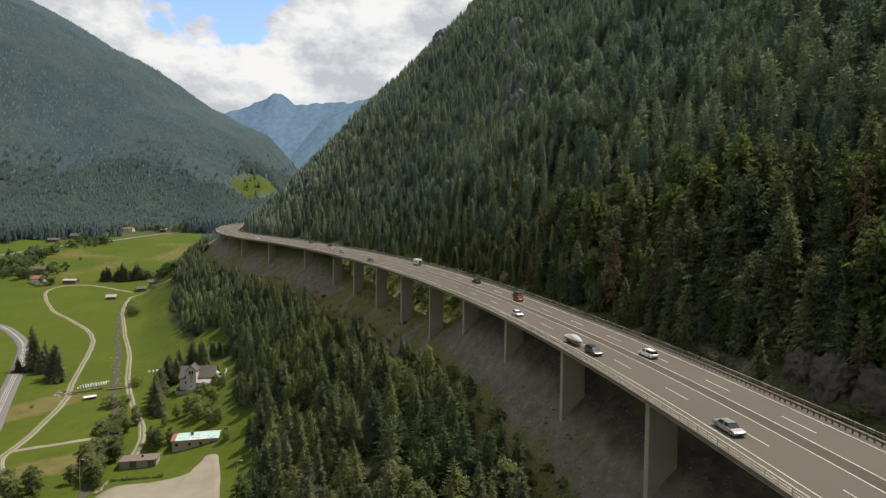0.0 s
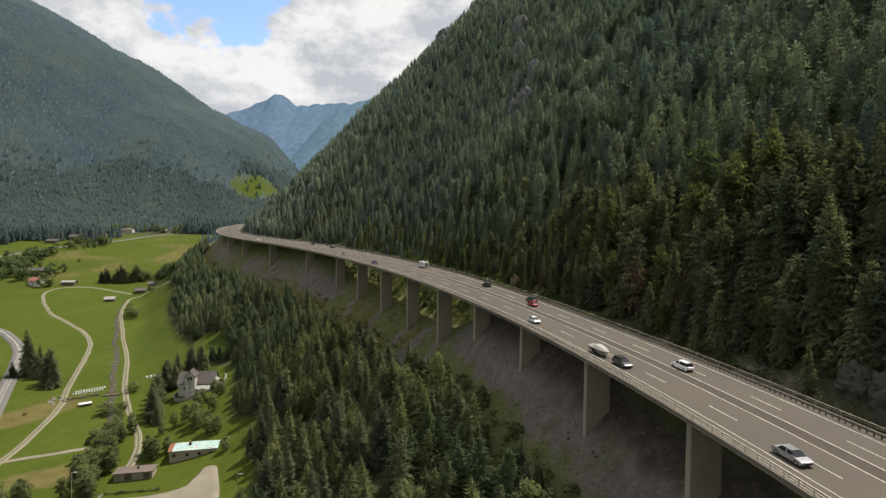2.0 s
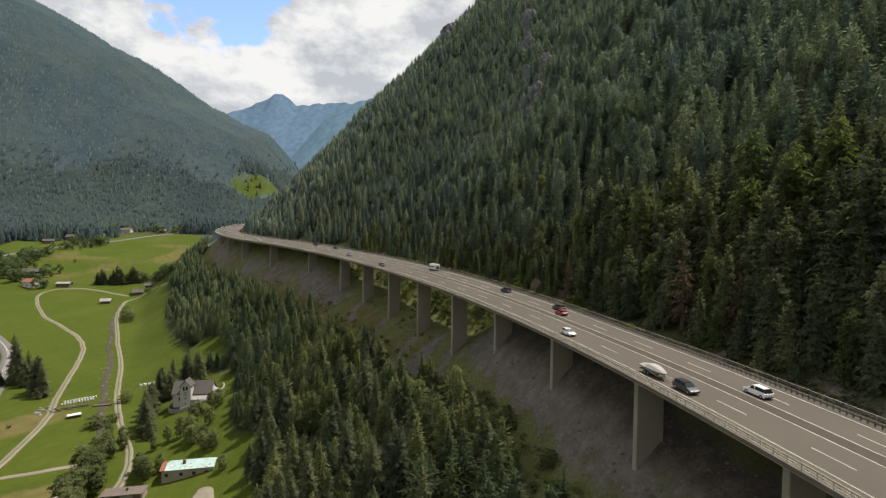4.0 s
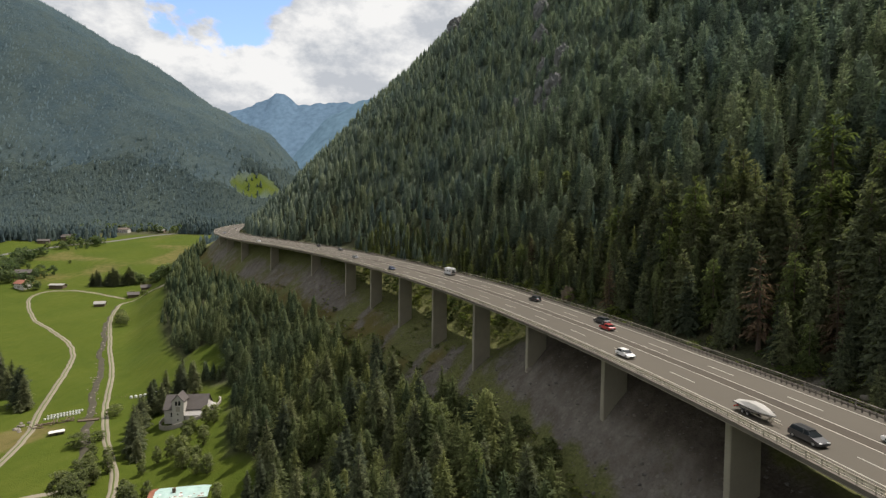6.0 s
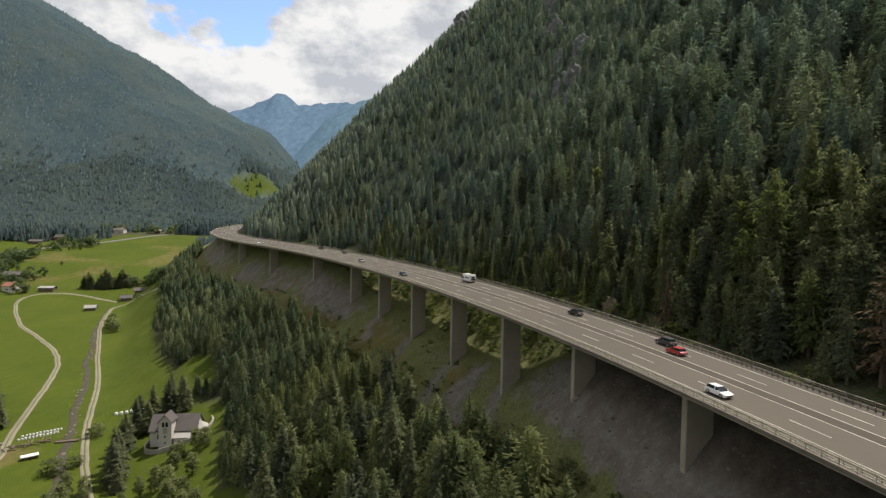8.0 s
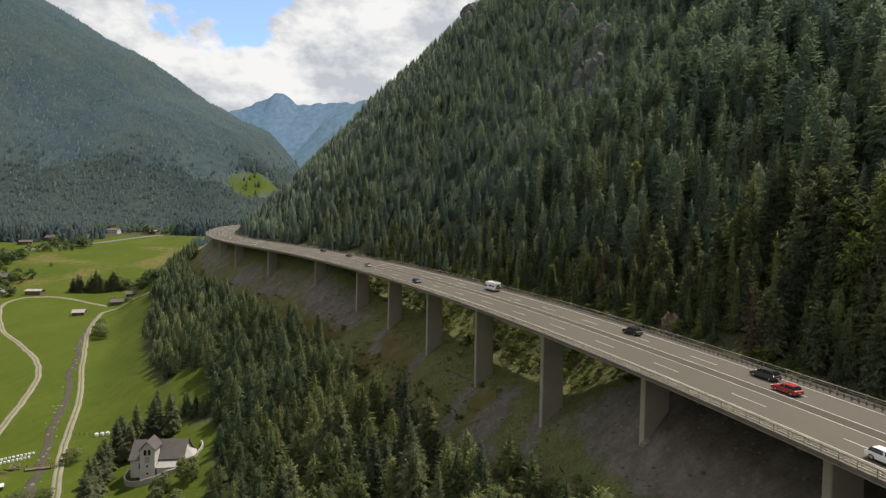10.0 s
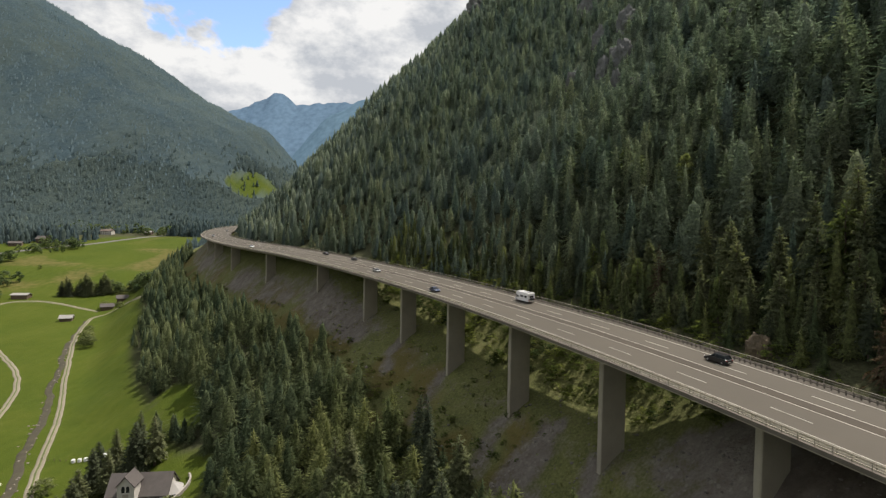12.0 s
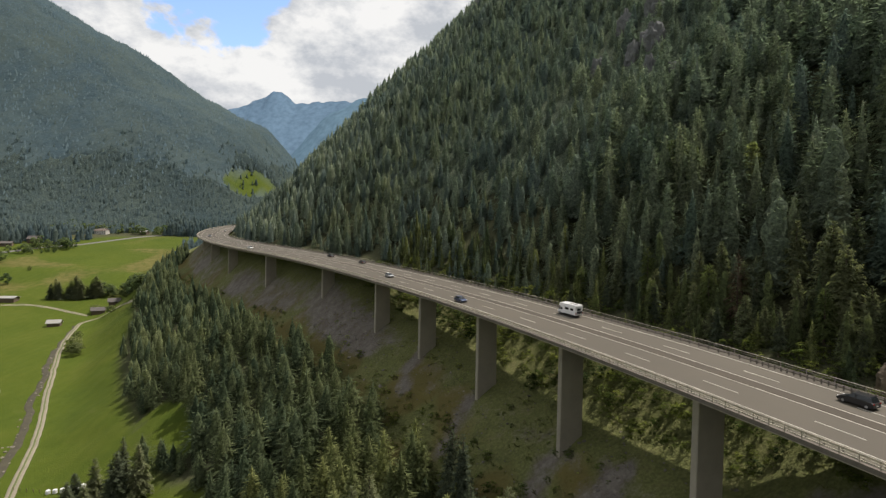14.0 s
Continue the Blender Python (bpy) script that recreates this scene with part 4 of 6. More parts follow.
CLIFFS = [(66, 366, 7), (61, 332, 5), (47, 384, 6), (77, 390, 7), (59, 350, 4), (74, 462, 7), (66, 405, 6), (58, 369, 5), (97, 318, 5), (7, 653, 10), (82, 515, 8)]
# the steep wood above the motorway
hill = scatter(1, -330, 720, 0, 1150, 5.3)
d, i = beside(hill[:, 0], hill[:, 1])
ay = AXIS[i, 1]
keep = (d > 25.5 + 1.2 * value_noise(hill[:, 0], hill[:, 1], 12, 40)) & (d < 430) & (i > 2) & (i < len(AXIS) - 3)
keep &= rng.random(len(hill)) < 0.95
hill, d, ay = hill[keep], d[keep], ay[keep]
for rx, ry, wide in CLIFFS:
    apart = np.hypot(hill[:, 0] - rx, hill[:, 1] - ry) > wide
    hill, d, ay = hill[apart], d[apart], ay[apart]
# the stretch that lies open to the valley; what stands beyond it only closes the slope
shown = (hill[:, 0] < 37 + 0.84 * hill[:, 1]) & (sheet_z(hill[:, 0], hill[:, 1]) < 114 + 0.44 * hill[:, 1])
single = shown & (d < 62) & (ay > 52) & (ay < 262)
k = np.where(single)[0]
k = k[np.argsort(d[k] + 0.22 * np.maximum(ay[k] - 70, 0))]
HILL_SINGLE = k[:190]
single[:] = False
single[HILL_SINGLE] = True
closer = shown & ~single & (ay < 275)
middle = shown & ~single & ~closer & (ay < 440) & (d < 260)
far = shown & ~single & ~closer & ~middle

# higher up and further along the valley, haze is put into the needles' colour
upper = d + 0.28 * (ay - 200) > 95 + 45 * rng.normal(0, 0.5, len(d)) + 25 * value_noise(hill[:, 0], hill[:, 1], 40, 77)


def hill_limit(d, y):
    """Trees next to the carriageway are young ones; the sun reaches the slope under the deck."""
    return np.interp(y, [150, 190, 330, 360], [8.5 + (d - 25) * 1.35, 5 + (d - 25) * 0.8, 5 + (d - 25) * 0.8, 13 + (d - 25) * 1.0])


for n, j in enumerate(HILL_SINGLE):
    r = rng.random()
    kind = "dead" if r < 0.035 else "larch" if r < 0.10 else "spruce"
    tree(kind, hill[j, 0], hill[j, 1], min(rng.uniform(17, 31), hill_limit(d[j], ay[j]) + rng.uniform(-1.5, 2.5)), rng.uniform(0.85, 1.15), group="spruces above the motorway")
for m, kinds, words, seed, tall, slim in ((closer, CLOSER, "tall dark spruces above the motorway", 50, (11, 25), (1.15, 1.6)), (middle, MIDDLE, "dense dark spruce wood on the steep slope", 51, (8, 18), (1.15, 1.6))):
    for part_of, mat in ((m & ~upper, NEEDLES_FAR), (m & upper, NEEDLES_HAZED)):
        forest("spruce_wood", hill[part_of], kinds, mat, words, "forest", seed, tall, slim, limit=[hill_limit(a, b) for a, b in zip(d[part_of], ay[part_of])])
forest("spruce_wood", hill[far], COARSE, NEEDLES_HAZED, "distant dark spruce wood up the mountainside", "forest", 52, (10, 19), (1.2, 1.65))
forest("spruce_wood", hill[~shown & (d < 240)], TINY, NEEDLES_FAR, "dark spruce wood high above the motorway", "forest", 60, (15, 24), (1.0, 1.5))


def far_slope(x, y):
    d, i = beside(x, y)
    ay = AXIS[i, 1]
    return (d > 60) & (d < 425) & (ay > 240) & (i > 2) & (i < len(AXIS) - 3)


canopy("spruce_wood", far_slope, (hill[:, 0].min(), hill[:, 0].max(), 100, hill[:, 1].max()), 4.5, 1.6, NEEDLES_HAZED, "closed treetops of the spruce wood up the slope", 72)

fringe = scatter(6, -130, 80, 140, 360, 4.2)
d, i = beside(fringe[:, 0], fringe[:, 1])
keep = (d > 24.5) & (d < 39) & (AXIS[i, 1] > 150) & (AXIS[i, 1] < 345) & (rng.random(len(d)) < 0.8)
forest("spruce_wood", fringe[keep], CLOSER, NEEDLES_LOW, "young spruces crowding behind the guardrail", "forest", 63, (9, 19), (0.9, 1.2), limit=[hill_limit(a, b) for a, b in zip(d[keep], AXIS[i[keep], 1])])
for x, y, h, w in ((65.1, 136, 21, 1.25), (33, 227.5, 17, 0.9), (47, 176, 15, 0.9), (72, 124, 18, 1.0)):
    tree("dead", x, y, h, w, "rust-brown dying spruce behind the guardrail", "dying spruces")

for kind, x, y, h, w, words in (("leaf", 52, 258, 11, 1.0, "bright yellow-green maple among the spruces"), ("leaf", 44.5, 275, 10, 1.1, "pale green broad-leaved tree among the spruces"), ("larch", 41, 281, 13, 1.1, "light green larch among the dark spruces")):
    tree(kind, x, y, h, w, words)

# the wood below the motorway
low = scatter(2, -330, 60, 60, 640, 5.1)
d, i = beside(low[:, 0], low[:, 1])
ay = AXIS[i, 1]
east = np.interp(ay, [60, 110, 150, 200, 260, 330, 400, 480, 560], [-15, -15, -15, -17, -20, -20, -20, -19, -16]) + 3 * value_noise(low[:, 0], low[:, 1], 14, 42)
keep = (d < east) & (d > forest_edge(ay) + 3 * value_noise(low[:, 0], low[:, 1], 16, 43)) & (ay < 590)
for clearing in CLEARINGS:
    keep &= blob(low[:, 0], low[:, 1], *clearing) > 1
keep &= rng.random(len(low)) < 0.95
low, d, ay = low[keep], d[keep], ay[keep]
single = np.where((ay < 235))[0]
rng.shuffle(single)
LOW_SINGLE = single[:85]
mask = np.ones(len(low), bool)
mask[LOW_SINGLE] = False


def edge_limit(m):
    """The wood is lower towards the meadow."""
    return 7.5 + 0.9 * np.clip(d[m] - forest_edge(ay[m]), 0, None)


for j in LOW_SINGLE:
    r = rng.random()
    kind = "larch" if r < 0.10 else "spruce"
    if d[j] > -34 and ay[j] < 175 and r > 0.55:
        tree("leaf", low[j, 0], low[j, 1], rng.uniform(8, 14), rng.uniform(0.9, 1.2), "light green broad-leaved tree at the wood's edge", "broad-leaved trees below the viaduct")
        continue
    tree(kind, low[j, 0], low[j, 1], rng.uniform(12, 21), rng.uniform(0.85, 1.15), "dark green spruce in the wood below the viaduct" if kind == "spruce" else "", "spruces below the viaduct")
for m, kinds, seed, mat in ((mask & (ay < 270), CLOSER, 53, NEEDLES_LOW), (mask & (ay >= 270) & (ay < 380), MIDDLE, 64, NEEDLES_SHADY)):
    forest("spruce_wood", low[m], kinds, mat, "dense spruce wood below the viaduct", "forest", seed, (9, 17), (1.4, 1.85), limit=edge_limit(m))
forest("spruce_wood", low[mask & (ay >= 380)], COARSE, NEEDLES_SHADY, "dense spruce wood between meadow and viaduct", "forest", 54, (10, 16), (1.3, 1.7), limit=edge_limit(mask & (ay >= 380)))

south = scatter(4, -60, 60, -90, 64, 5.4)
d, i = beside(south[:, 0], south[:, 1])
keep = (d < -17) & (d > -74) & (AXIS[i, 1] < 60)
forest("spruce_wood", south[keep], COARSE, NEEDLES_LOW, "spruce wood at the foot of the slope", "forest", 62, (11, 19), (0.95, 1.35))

# the mountain across the valley
across = scatter(3, -1500, -200, 640, 1440, 7.6)


def wooded_mountain(x, y):
    keep = (in_meadow(x, y) < 0.5) & ((sheet_z(x, y) - valley_z(x, y) > 6) | (y > np.interp(x, [-900, -600, -450, -300], [700, 800, 935, 990])))
    d, i = beside(x, y)
    return keep & (d < -30) & (x > -150 - 0.86 * y)


keep = wooded_mountain(across[:, 0], across[:, 1])


def belt(x, y):
    """Height above the lower belt of the mountain forest, painted darker as under less haze."""
    return sheet_z(x, y) - valley_z(x, y) - 95 - 45 * value_noise(x, y, 90, 81) - 18 * value_noise(x, y, 25, 82)


canopy("mountain_forest", lambda x, y: wooded_mountain(x, y) & (belt(x, y) > -9), (-1500, -200, 640, 1440), 4.5, 6.3, NEEDLES_CANOPY_HAZED, "closed treetops of the far mountain forest, tinted blue for haze", 71)
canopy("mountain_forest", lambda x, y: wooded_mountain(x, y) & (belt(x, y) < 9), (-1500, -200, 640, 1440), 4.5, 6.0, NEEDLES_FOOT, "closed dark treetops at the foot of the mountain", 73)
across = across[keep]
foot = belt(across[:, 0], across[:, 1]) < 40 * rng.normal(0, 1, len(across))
forest("mountain_forest", across[~foot], TINY, NEEDLES_HILL_HAZED, "conifer forest covering the far mountain, tinted blue for haze", "forest", 55, (14, 21), (1.45, 2.0), sink=0.38, patch=130, spread=0.14, soft=0.6)
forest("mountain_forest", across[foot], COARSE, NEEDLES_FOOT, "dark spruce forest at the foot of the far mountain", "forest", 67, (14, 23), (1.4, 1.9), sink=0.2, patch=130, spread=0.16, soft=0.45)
forest("mountain_forest", scatter(37, -446, -420, 1178, 1232, 13), COARSE, NEEDLES_FOOT, "few dark spruces on the alpine meadow", "trees", 68, (9, 16), (1.3, 1.7))


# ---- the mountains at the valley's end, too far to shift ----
# far slopes: blue haze is put into the base colour and a glow
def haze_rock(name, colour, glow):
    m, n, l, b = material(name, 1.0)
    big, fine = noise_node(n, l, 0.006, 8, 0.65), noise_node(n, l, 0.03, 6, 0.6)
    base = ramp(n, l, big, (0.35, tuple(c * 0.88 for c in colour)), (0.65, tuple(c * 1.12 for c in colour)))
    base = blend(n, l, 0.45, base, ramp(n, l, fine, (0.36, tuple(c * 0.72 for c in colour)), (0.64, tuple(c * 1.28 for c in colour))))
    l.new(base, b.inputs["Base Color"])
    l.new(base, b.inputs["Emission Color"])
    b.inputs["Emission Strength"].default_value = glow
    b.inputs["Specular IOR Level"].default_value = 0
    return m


def ridge(name, crest, depth, mat, label, seed, rough):
    """A mountain ridge: a ragged crest with ribs and gullies falling towards the valley."""
    c = np.array(crest, float)
    run = np.linspace(c[0, 0], c[-1, 0], 150)
    top, y = np.interp(run, c[:, 0], c[:, 2]), np.interp(run, c[:, 0], c[:, 1])
    rows = []
    for k in np.linspace(0, 1, 26):
        z = top * (1 - k) + 60 * k
        z = z + rough * (1 - 0.4 * k) * (value_noise(run + 300 * k, y - 900 * k, 130, seed) + 0.6 * value_noise(run, y - 500 * k, 55, seed + 1) + 0.35 * value_noise(run, y - 300 * k, 22, seed + 2))
        rows.append(np.column_stack([run + 60 * value_noise(run, y - 900 * k, 200, seed + 3) * k, y - depth * k, z]))
    v = np.stack(rows).reshape(-1, 3)
    w = len(run)
    cell = (np.arange(25)[:, None] * w + np.arange(w - 1)[None]).ravel()
    ob = new(name, mesh_of(name, v, np.column_stack([cell, cell + w, cell + w + 1, cell + 1]), mat, smooth=True))
    return tagged(ob, label, "mountain", kind="structure")


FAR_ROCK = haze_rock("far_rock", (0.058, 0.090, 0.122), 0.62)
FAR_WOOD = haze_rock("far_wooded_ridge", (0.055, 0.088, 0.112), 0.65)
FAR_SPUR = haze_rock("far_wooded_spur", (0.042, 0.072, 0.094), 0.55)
def crest_at(t, depth):
    """Plan and height of a crest point from its bearing (tangent, left negative) and slope of sight (tangent)."""
    return [(b * depth, depth + 40, 100 + s * depth * math.hypot(1, b)) for b, s in t]


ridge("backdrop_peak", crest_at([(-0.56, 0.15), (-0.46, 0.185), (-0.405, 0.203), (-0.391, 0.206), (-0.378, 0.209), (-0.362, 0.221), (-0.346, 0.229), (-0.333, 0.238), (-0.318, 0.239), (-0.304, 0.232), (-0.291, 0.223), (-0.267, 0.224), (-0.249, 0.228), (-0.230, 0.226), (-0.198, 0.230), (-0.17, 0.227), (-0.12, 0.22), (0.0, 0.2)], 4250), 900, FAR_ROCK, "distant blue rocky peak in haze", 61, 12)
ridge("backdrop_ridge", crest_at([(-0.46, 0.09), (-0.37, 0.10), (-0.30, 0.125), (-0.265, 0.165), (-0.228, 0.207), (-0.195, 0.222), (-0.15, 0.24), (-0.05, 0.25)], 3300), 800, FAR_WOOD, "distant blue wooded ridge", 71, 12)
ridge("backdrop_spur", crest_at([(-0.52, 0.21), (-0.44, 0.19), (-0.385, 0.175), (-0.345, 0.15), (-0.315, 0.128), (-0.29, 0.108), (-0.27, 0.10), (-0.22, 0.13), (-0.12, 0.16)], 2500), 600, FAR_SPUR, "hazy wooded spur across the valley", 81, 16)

# ---- shrubs, boulders and thickets of the slopes ----
SHRUB = [leafy_arrays(130 + k, 190, 0.066, 1.5, 9, False) for k in range(4)]
spots = scatter(7, -210, 70, 60, 470, 2.6)
d, i = beside(spots[:, 0], spots[:, 1])
ay = AXIS[i, 1]
keep = (d > np.interp(ay, [60, 108, 124, 165, 185, 240, 330, 470], [14, 14, 19, 17, 9.5, 8.5, 11, 12])) & (d < np.interp(ay, [150, 175, 330, 360], [21, 33, 33, 22])) & (value_noise(spots[:, 0], spots[:, 1], 9, 45) > np.where((ay > 175) & (ay < 345), np.interp(d, [9, 12, 16, 30], [0.2, -0.1, -0.45, -0.6]), np.where(ay < 125, -0.1, 0.25)))
forest("shrub_thicket", spots[keep], SHRUB, LEAVES_FAR, "sunlit green shrubs behind the viaduct's piers", "shrubs", 56, (0.9, 4.0), (0.9, 1.5))
# dark-leaved bushes, which also stand in for shadowed patches on the lit slope
spots = scatter(17, -120, 60, 180, 335, 3.4)
d, i = beside(spots[:, 0], spots[:, 1])
keep = (d > 9.5) & (d < 20) & (AXIS[i, 1] > 188) & (AXIS[i, 1] < 325) & (value_noise(spots[:, 0], spots[:, 1], 8, 50) > 0.12)
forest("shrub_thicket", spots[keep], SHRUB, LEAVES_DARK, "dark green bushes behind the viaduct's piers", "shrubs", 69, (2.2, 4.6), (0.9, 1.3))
spots = scatter(18, 20, 110, 30, 185, 2.4)
d, i = beside(spots[:, 0], spots[:, 1])
keep = (d > 21) & (d < 29) & (AXIS[i, 1] > 42) & (AXIS[i, 1] < 178) & (value_noise(spots[:, 0], spots[:, 1], 8, 48) > -0.05)
forest("shrub_thicket", spots[keep], SHRUB, LEAVES_FAR, "green shrubs on the bank behind the guardrail", "shrubs", 66, (0.7, 3.0), (0.9, 1.5))
spots = scatter(16, -190, 60, 190, 345, 4.0)
d, i = beside(spots[:, 0], spots[:, 1])
keep = (d > -26) & (d < 9) & (AXIS[i, 1] > 200) & (AXIS[i, 1] < 330) & (value_noise(spots[:, 0], spots[:, 1], 11, 47) > 0.0)
forest("shrub_thicket", spots[keep], SHRUB, LEAVES_FAR, "low dark shrubs in the shade of the viaduct", "shrubs", 61, (0.5, 1.7), (1.0, 1.8))
spots = scatter(8, -230, 60, 40, 500, 3.9)
d, i = beside(spots[:, 0], spots[:, 1])
keep = (d > -40) & (d < -7.5) & (value_noise(spots[:, 0], spots[:, 1], 15, 46) > np.where((d > -18) & (d < -8) & (AXIS[i, 1] < 200), -0.7, 0.05))
forest("shrub_thicket", spots[keep], SHRUB, LEAVES_FAR, "low green shrubs at the foot of the scree", "shrubs", 57, (0.9, 2.8), (1.0, 1.6))

# coarse grass in tufts on the slope
def tuft_arrays(seed, blades):
    rng = np.random.default_rng(seed)
    v, f = [], []
    for k in range(blades):
        a, lean, w = rng.uniform(0, 6.283), rng.uniform(0.25, 0.9), rng.uniform(0.08, 0.16)
        c, s = math.cos(a), math.sin(a)
        q = rng.uniform(0, 0.35)
        v += [(c * q - s * w, s * q + c * w, 0.0), (c * q + s * w, s * q - c * w, 0.0), (c * (q + lean), s * (q + lean), rng.uniform(0.5, 1.0))]
        f.append((3 * k, 3 * k + 1, 3 * k + 2))
    return crown_normals(np.array(v), np.array(f), True)


TUFT = [tuft_arrays(170 + k, 8) for k in range(4)]
spots = scatter(17, -190, 80, 55, 360, 1.9)
d, i = beside(spots[:, 0], spots[:, 1])
ay = AXIS[i, 1]
bare = np.interp(ay, [60, 170, 190], [-9, -8, -40])
keep = (((d > -30) & (d < bare)) | ((ay > 178) & (d > -30) & (d < 32))) & (ay < 345) & (ay > 58) & (value_noise(spots[:, 0], spots[:, 1], 7, 49) > -0.25)
forest("grass_tufts", spots[keep], TUFT, TUFTS, "coarse grass in tufts on the slope below the deck", "grass", 65, (0.35, 1.0), (0.9, 1.7))

# loose stones on the scree
bm = bmesh.new()
bmesh.ops.create_icosphere(bm, subdivisions=1, radius=0.5)
bm.verts.ensure_lookup_table()
stone_v = np.array([vert.co[:] for vert in bm.verts])
stone_f = np.array([[vert.index for vert in face.verts] for face in bm.faces])
bm.free()
rng = np.random.default_rng(19)
vs, fs = [], []
while len(vs) < 2200:
    k = int(rng.integers(130, 330))
    q = AXIS[k] + NORMAL[k] * rng.uniform(-10, 10) + TANGENT[k] * rng.uniform(-1, 1)
    y = AXIS[k, 1]
    if not 60 < y < 460 or (205 < y < 300 and rng.random() < 0.6):
        continue
    size = rng.uniform(0.15, 0.5) if rng.random() < 0.85 else rng.uniform(0.5, 0.95)
    v = stone_v * rng.uniform(0.6, 1.3, (len(stone_v), 1)) * size * [1.2, 1, 0.7]
    fs.append(stone_f + len(vs) * len(stone_v))
    vs.append(v + [q[0], q[1], here(*q) + 0.05])
tagged(new("loose_stones", mesh_of("loose_stones", np.vstack(vs), np.vstack(fs), STONES)), "loose grey stones scattered over the scree", "stones", kind="stuff")

BOULDER = []
for k in range(5):
    bm = bmesh.new()
    bmesh.ops.create_icosphere(bm, subdivisions=2, radius=0.5)
    for vert in bm.verts:
        n = noise.noise(vert.co * 2.1 + Vector((k * 7, 0, 0)))
        vert.co *= 1 + 0.55 * n
        vert.co.z *= 0.75
    me = bpy.data.meshes.new("boulder")
    bm.to_mesh(me), bm.free()
    me.materials.append(ROCK)
    BOULDER.append(me)
rng = np.random.default_rng(9)
made = 0
while made < 90:
    k = int(rng.integers(60, 330))
    off = rng.uniform(-24, 8) if rng.random() < 0.75 else rng.uniform(20, 27)
    p = AXIS[k] + NORMAL[k] * off
    size = rng.uniform(0.35, 1.0) if rng.random() < 0.8 else rng.uniform(1.0, 2.4)
    ob = new("boulder", BOULDER[made % 5])
    ob.matrix_basis = pose(p[0], p[1], here(*p) - 0.1 * size, rng.uniform(-20, 20), rng.uniform(-20, 20), rng.uniform(0, 360))
    ob.scale = (size * rng.uniform(0.8, 1.5), size, size * rng.uniform(0.7, 1.1))
    tagged(ob, "grey weathered boulder lying on the slope", "boulder", "boulders on the slope")
    made += 1


def crag(x, y, w, h, seed, mat, blunt=0.0):
    """A rock face that breaks through the wooded slope."""
    bm = bmesh.new()
    bmesh.ops.create_icosphere(bm, subdivisions=4, radius=1)
    for vert in bm.verts:
        n = noise.fractal(vert.co * 1.7 + Vector((seed * 5, 0, 0)), 0.6, 2.1, 5)
        step = noise.cell(vert.co * 2.5 + Vector((seed, 3, 1)))
        wide = max(0.35, math.hypot(vert.co.x, vert.co.y)) ** -blunt
        vert.co *= 1 + (0.26 * n + 0.10 * step) * (1 - 0.5 * blunt)
        vert.co.x, vert.co.y = vert.co.x * wide, vert.co.y * wide
        vert.co = Vector((vert.co.x * w, vert.co.y * w * 0.9, vert.co.z * h))
    ob = part("rock_face", bm, mat)
    i = beside([x], [y])[1][0]
    ob.matrix_basis = pose(x, y, here(x, y), 0, 0, math.degrees(math.atan2(TANGENT[i, 1], TANGENT[i, 0])))
    return tagged(ob, "bare grey-brown rock face between the trees", "rock")


for x, y, w, h, mat in (
    (66, 366, 6, 11, GREY_CLIFF), (61, 332, 4, 8, GREY_CLIFF), (47, 384, 5, 9, GREY_CLIFF), (77, 390, 6, 11, GREY_CLIFF), (59, 350, 3, 8, GREY_CLIFF),
    (74, 462, 7, 13, GREY_CLIFF), (66, 405, 5, 11, GREY_CLIFF), (58, 369, 4, 9, GREY_CLIFF), (97, 318, 4, 8, GREY_CLIFF), (7, 653, 12, 15, GREY_CLIFF), (82, 515, 8, 14, GREY_CLIFF),
    (80.5, 79, 3.2, 3.6, SHADED_CLIFF), (82.0, 73, 3.6, 5.0, SHADED_CLIFF), (84.0, 66, 3.8, 5.6, SHADED_CLIFF), (86.8, 60, 4.0, 5.2, SHADED_CLIFF), (89.5, 53, 4.2, 5.6, SHADED_CLIFF),
):
    crag(x, y, w, h, y % 17, mat)
crag(40.6, 197.6, 2.3, 4.2, 9, TAN_ROCK, 0.3)
for x, y, h in ((83.2, 80, 6.5), (85.8, 73.5, 5.5), (80.2, 85, 5.0), (90.5, 62, 6.0)):
    tree("leaf", x, y, h, 1.2, "light green shrub growing over the roadside rock", "shrubs on the roadside rock")
# spruces added to throw shade on the roadside rock
for x, y, h in ((90.5, 79.5, 15), (91.5, 72, 16), (93.5, 65.5, 17), (96, 59, 16), (98.5, 52, 17)):
    tree("spruce", x, y, h, 1.1, "dark spruce rooted above the roadside rock", "spruces above the motorway")


# ---- the valley: church, sheds, farms ----
PLASTER = plain("white_plaster", (0.42, 0.40, 0.36), 0.9, 0, 0.5, 0.14, 0.005, 7)
SLATE = plain("grey_shingle_roof", (0.070, 0.061, 0.055), 0.85, 0, 0.5, 0.22, 0.02, 5)
STONE_WALL = plain("stone_wall", (0.272, 0.248, 0.216), 0.9, 0, 0.8, 0.25, 0.03, 4)
COPPER = plain("verdigris_sheet_roof", (0.288, 0.400, 0.368), 0.6, 0, 0.35, 0.25, 0.004, 3)
RUST = plain("rusty_sheet", (0.184, 0.068, 0.036), 0.8, 0, 0.6, 0.3)
BEIGE = plain("beige_render", (0.288, 0.248, 0.192), 0.9, 0, 0.4, 0.18)
TARPAPER = plain("brown_felt_roof", (0.112, 0.088, 0.072), 0.9, 0, 0.5, 0.22)
RED_TILE = plain("red_tile_roof", (0.21, 0.082, 0.05), 0.85, 0, 0.7, 0.22, 0.02, 5)
OLD_WOOD = plain("weathered_wood", (0.104, 0.076, 0.052), 0.9, 0, 0.9, 0.3, 0.02, 6)
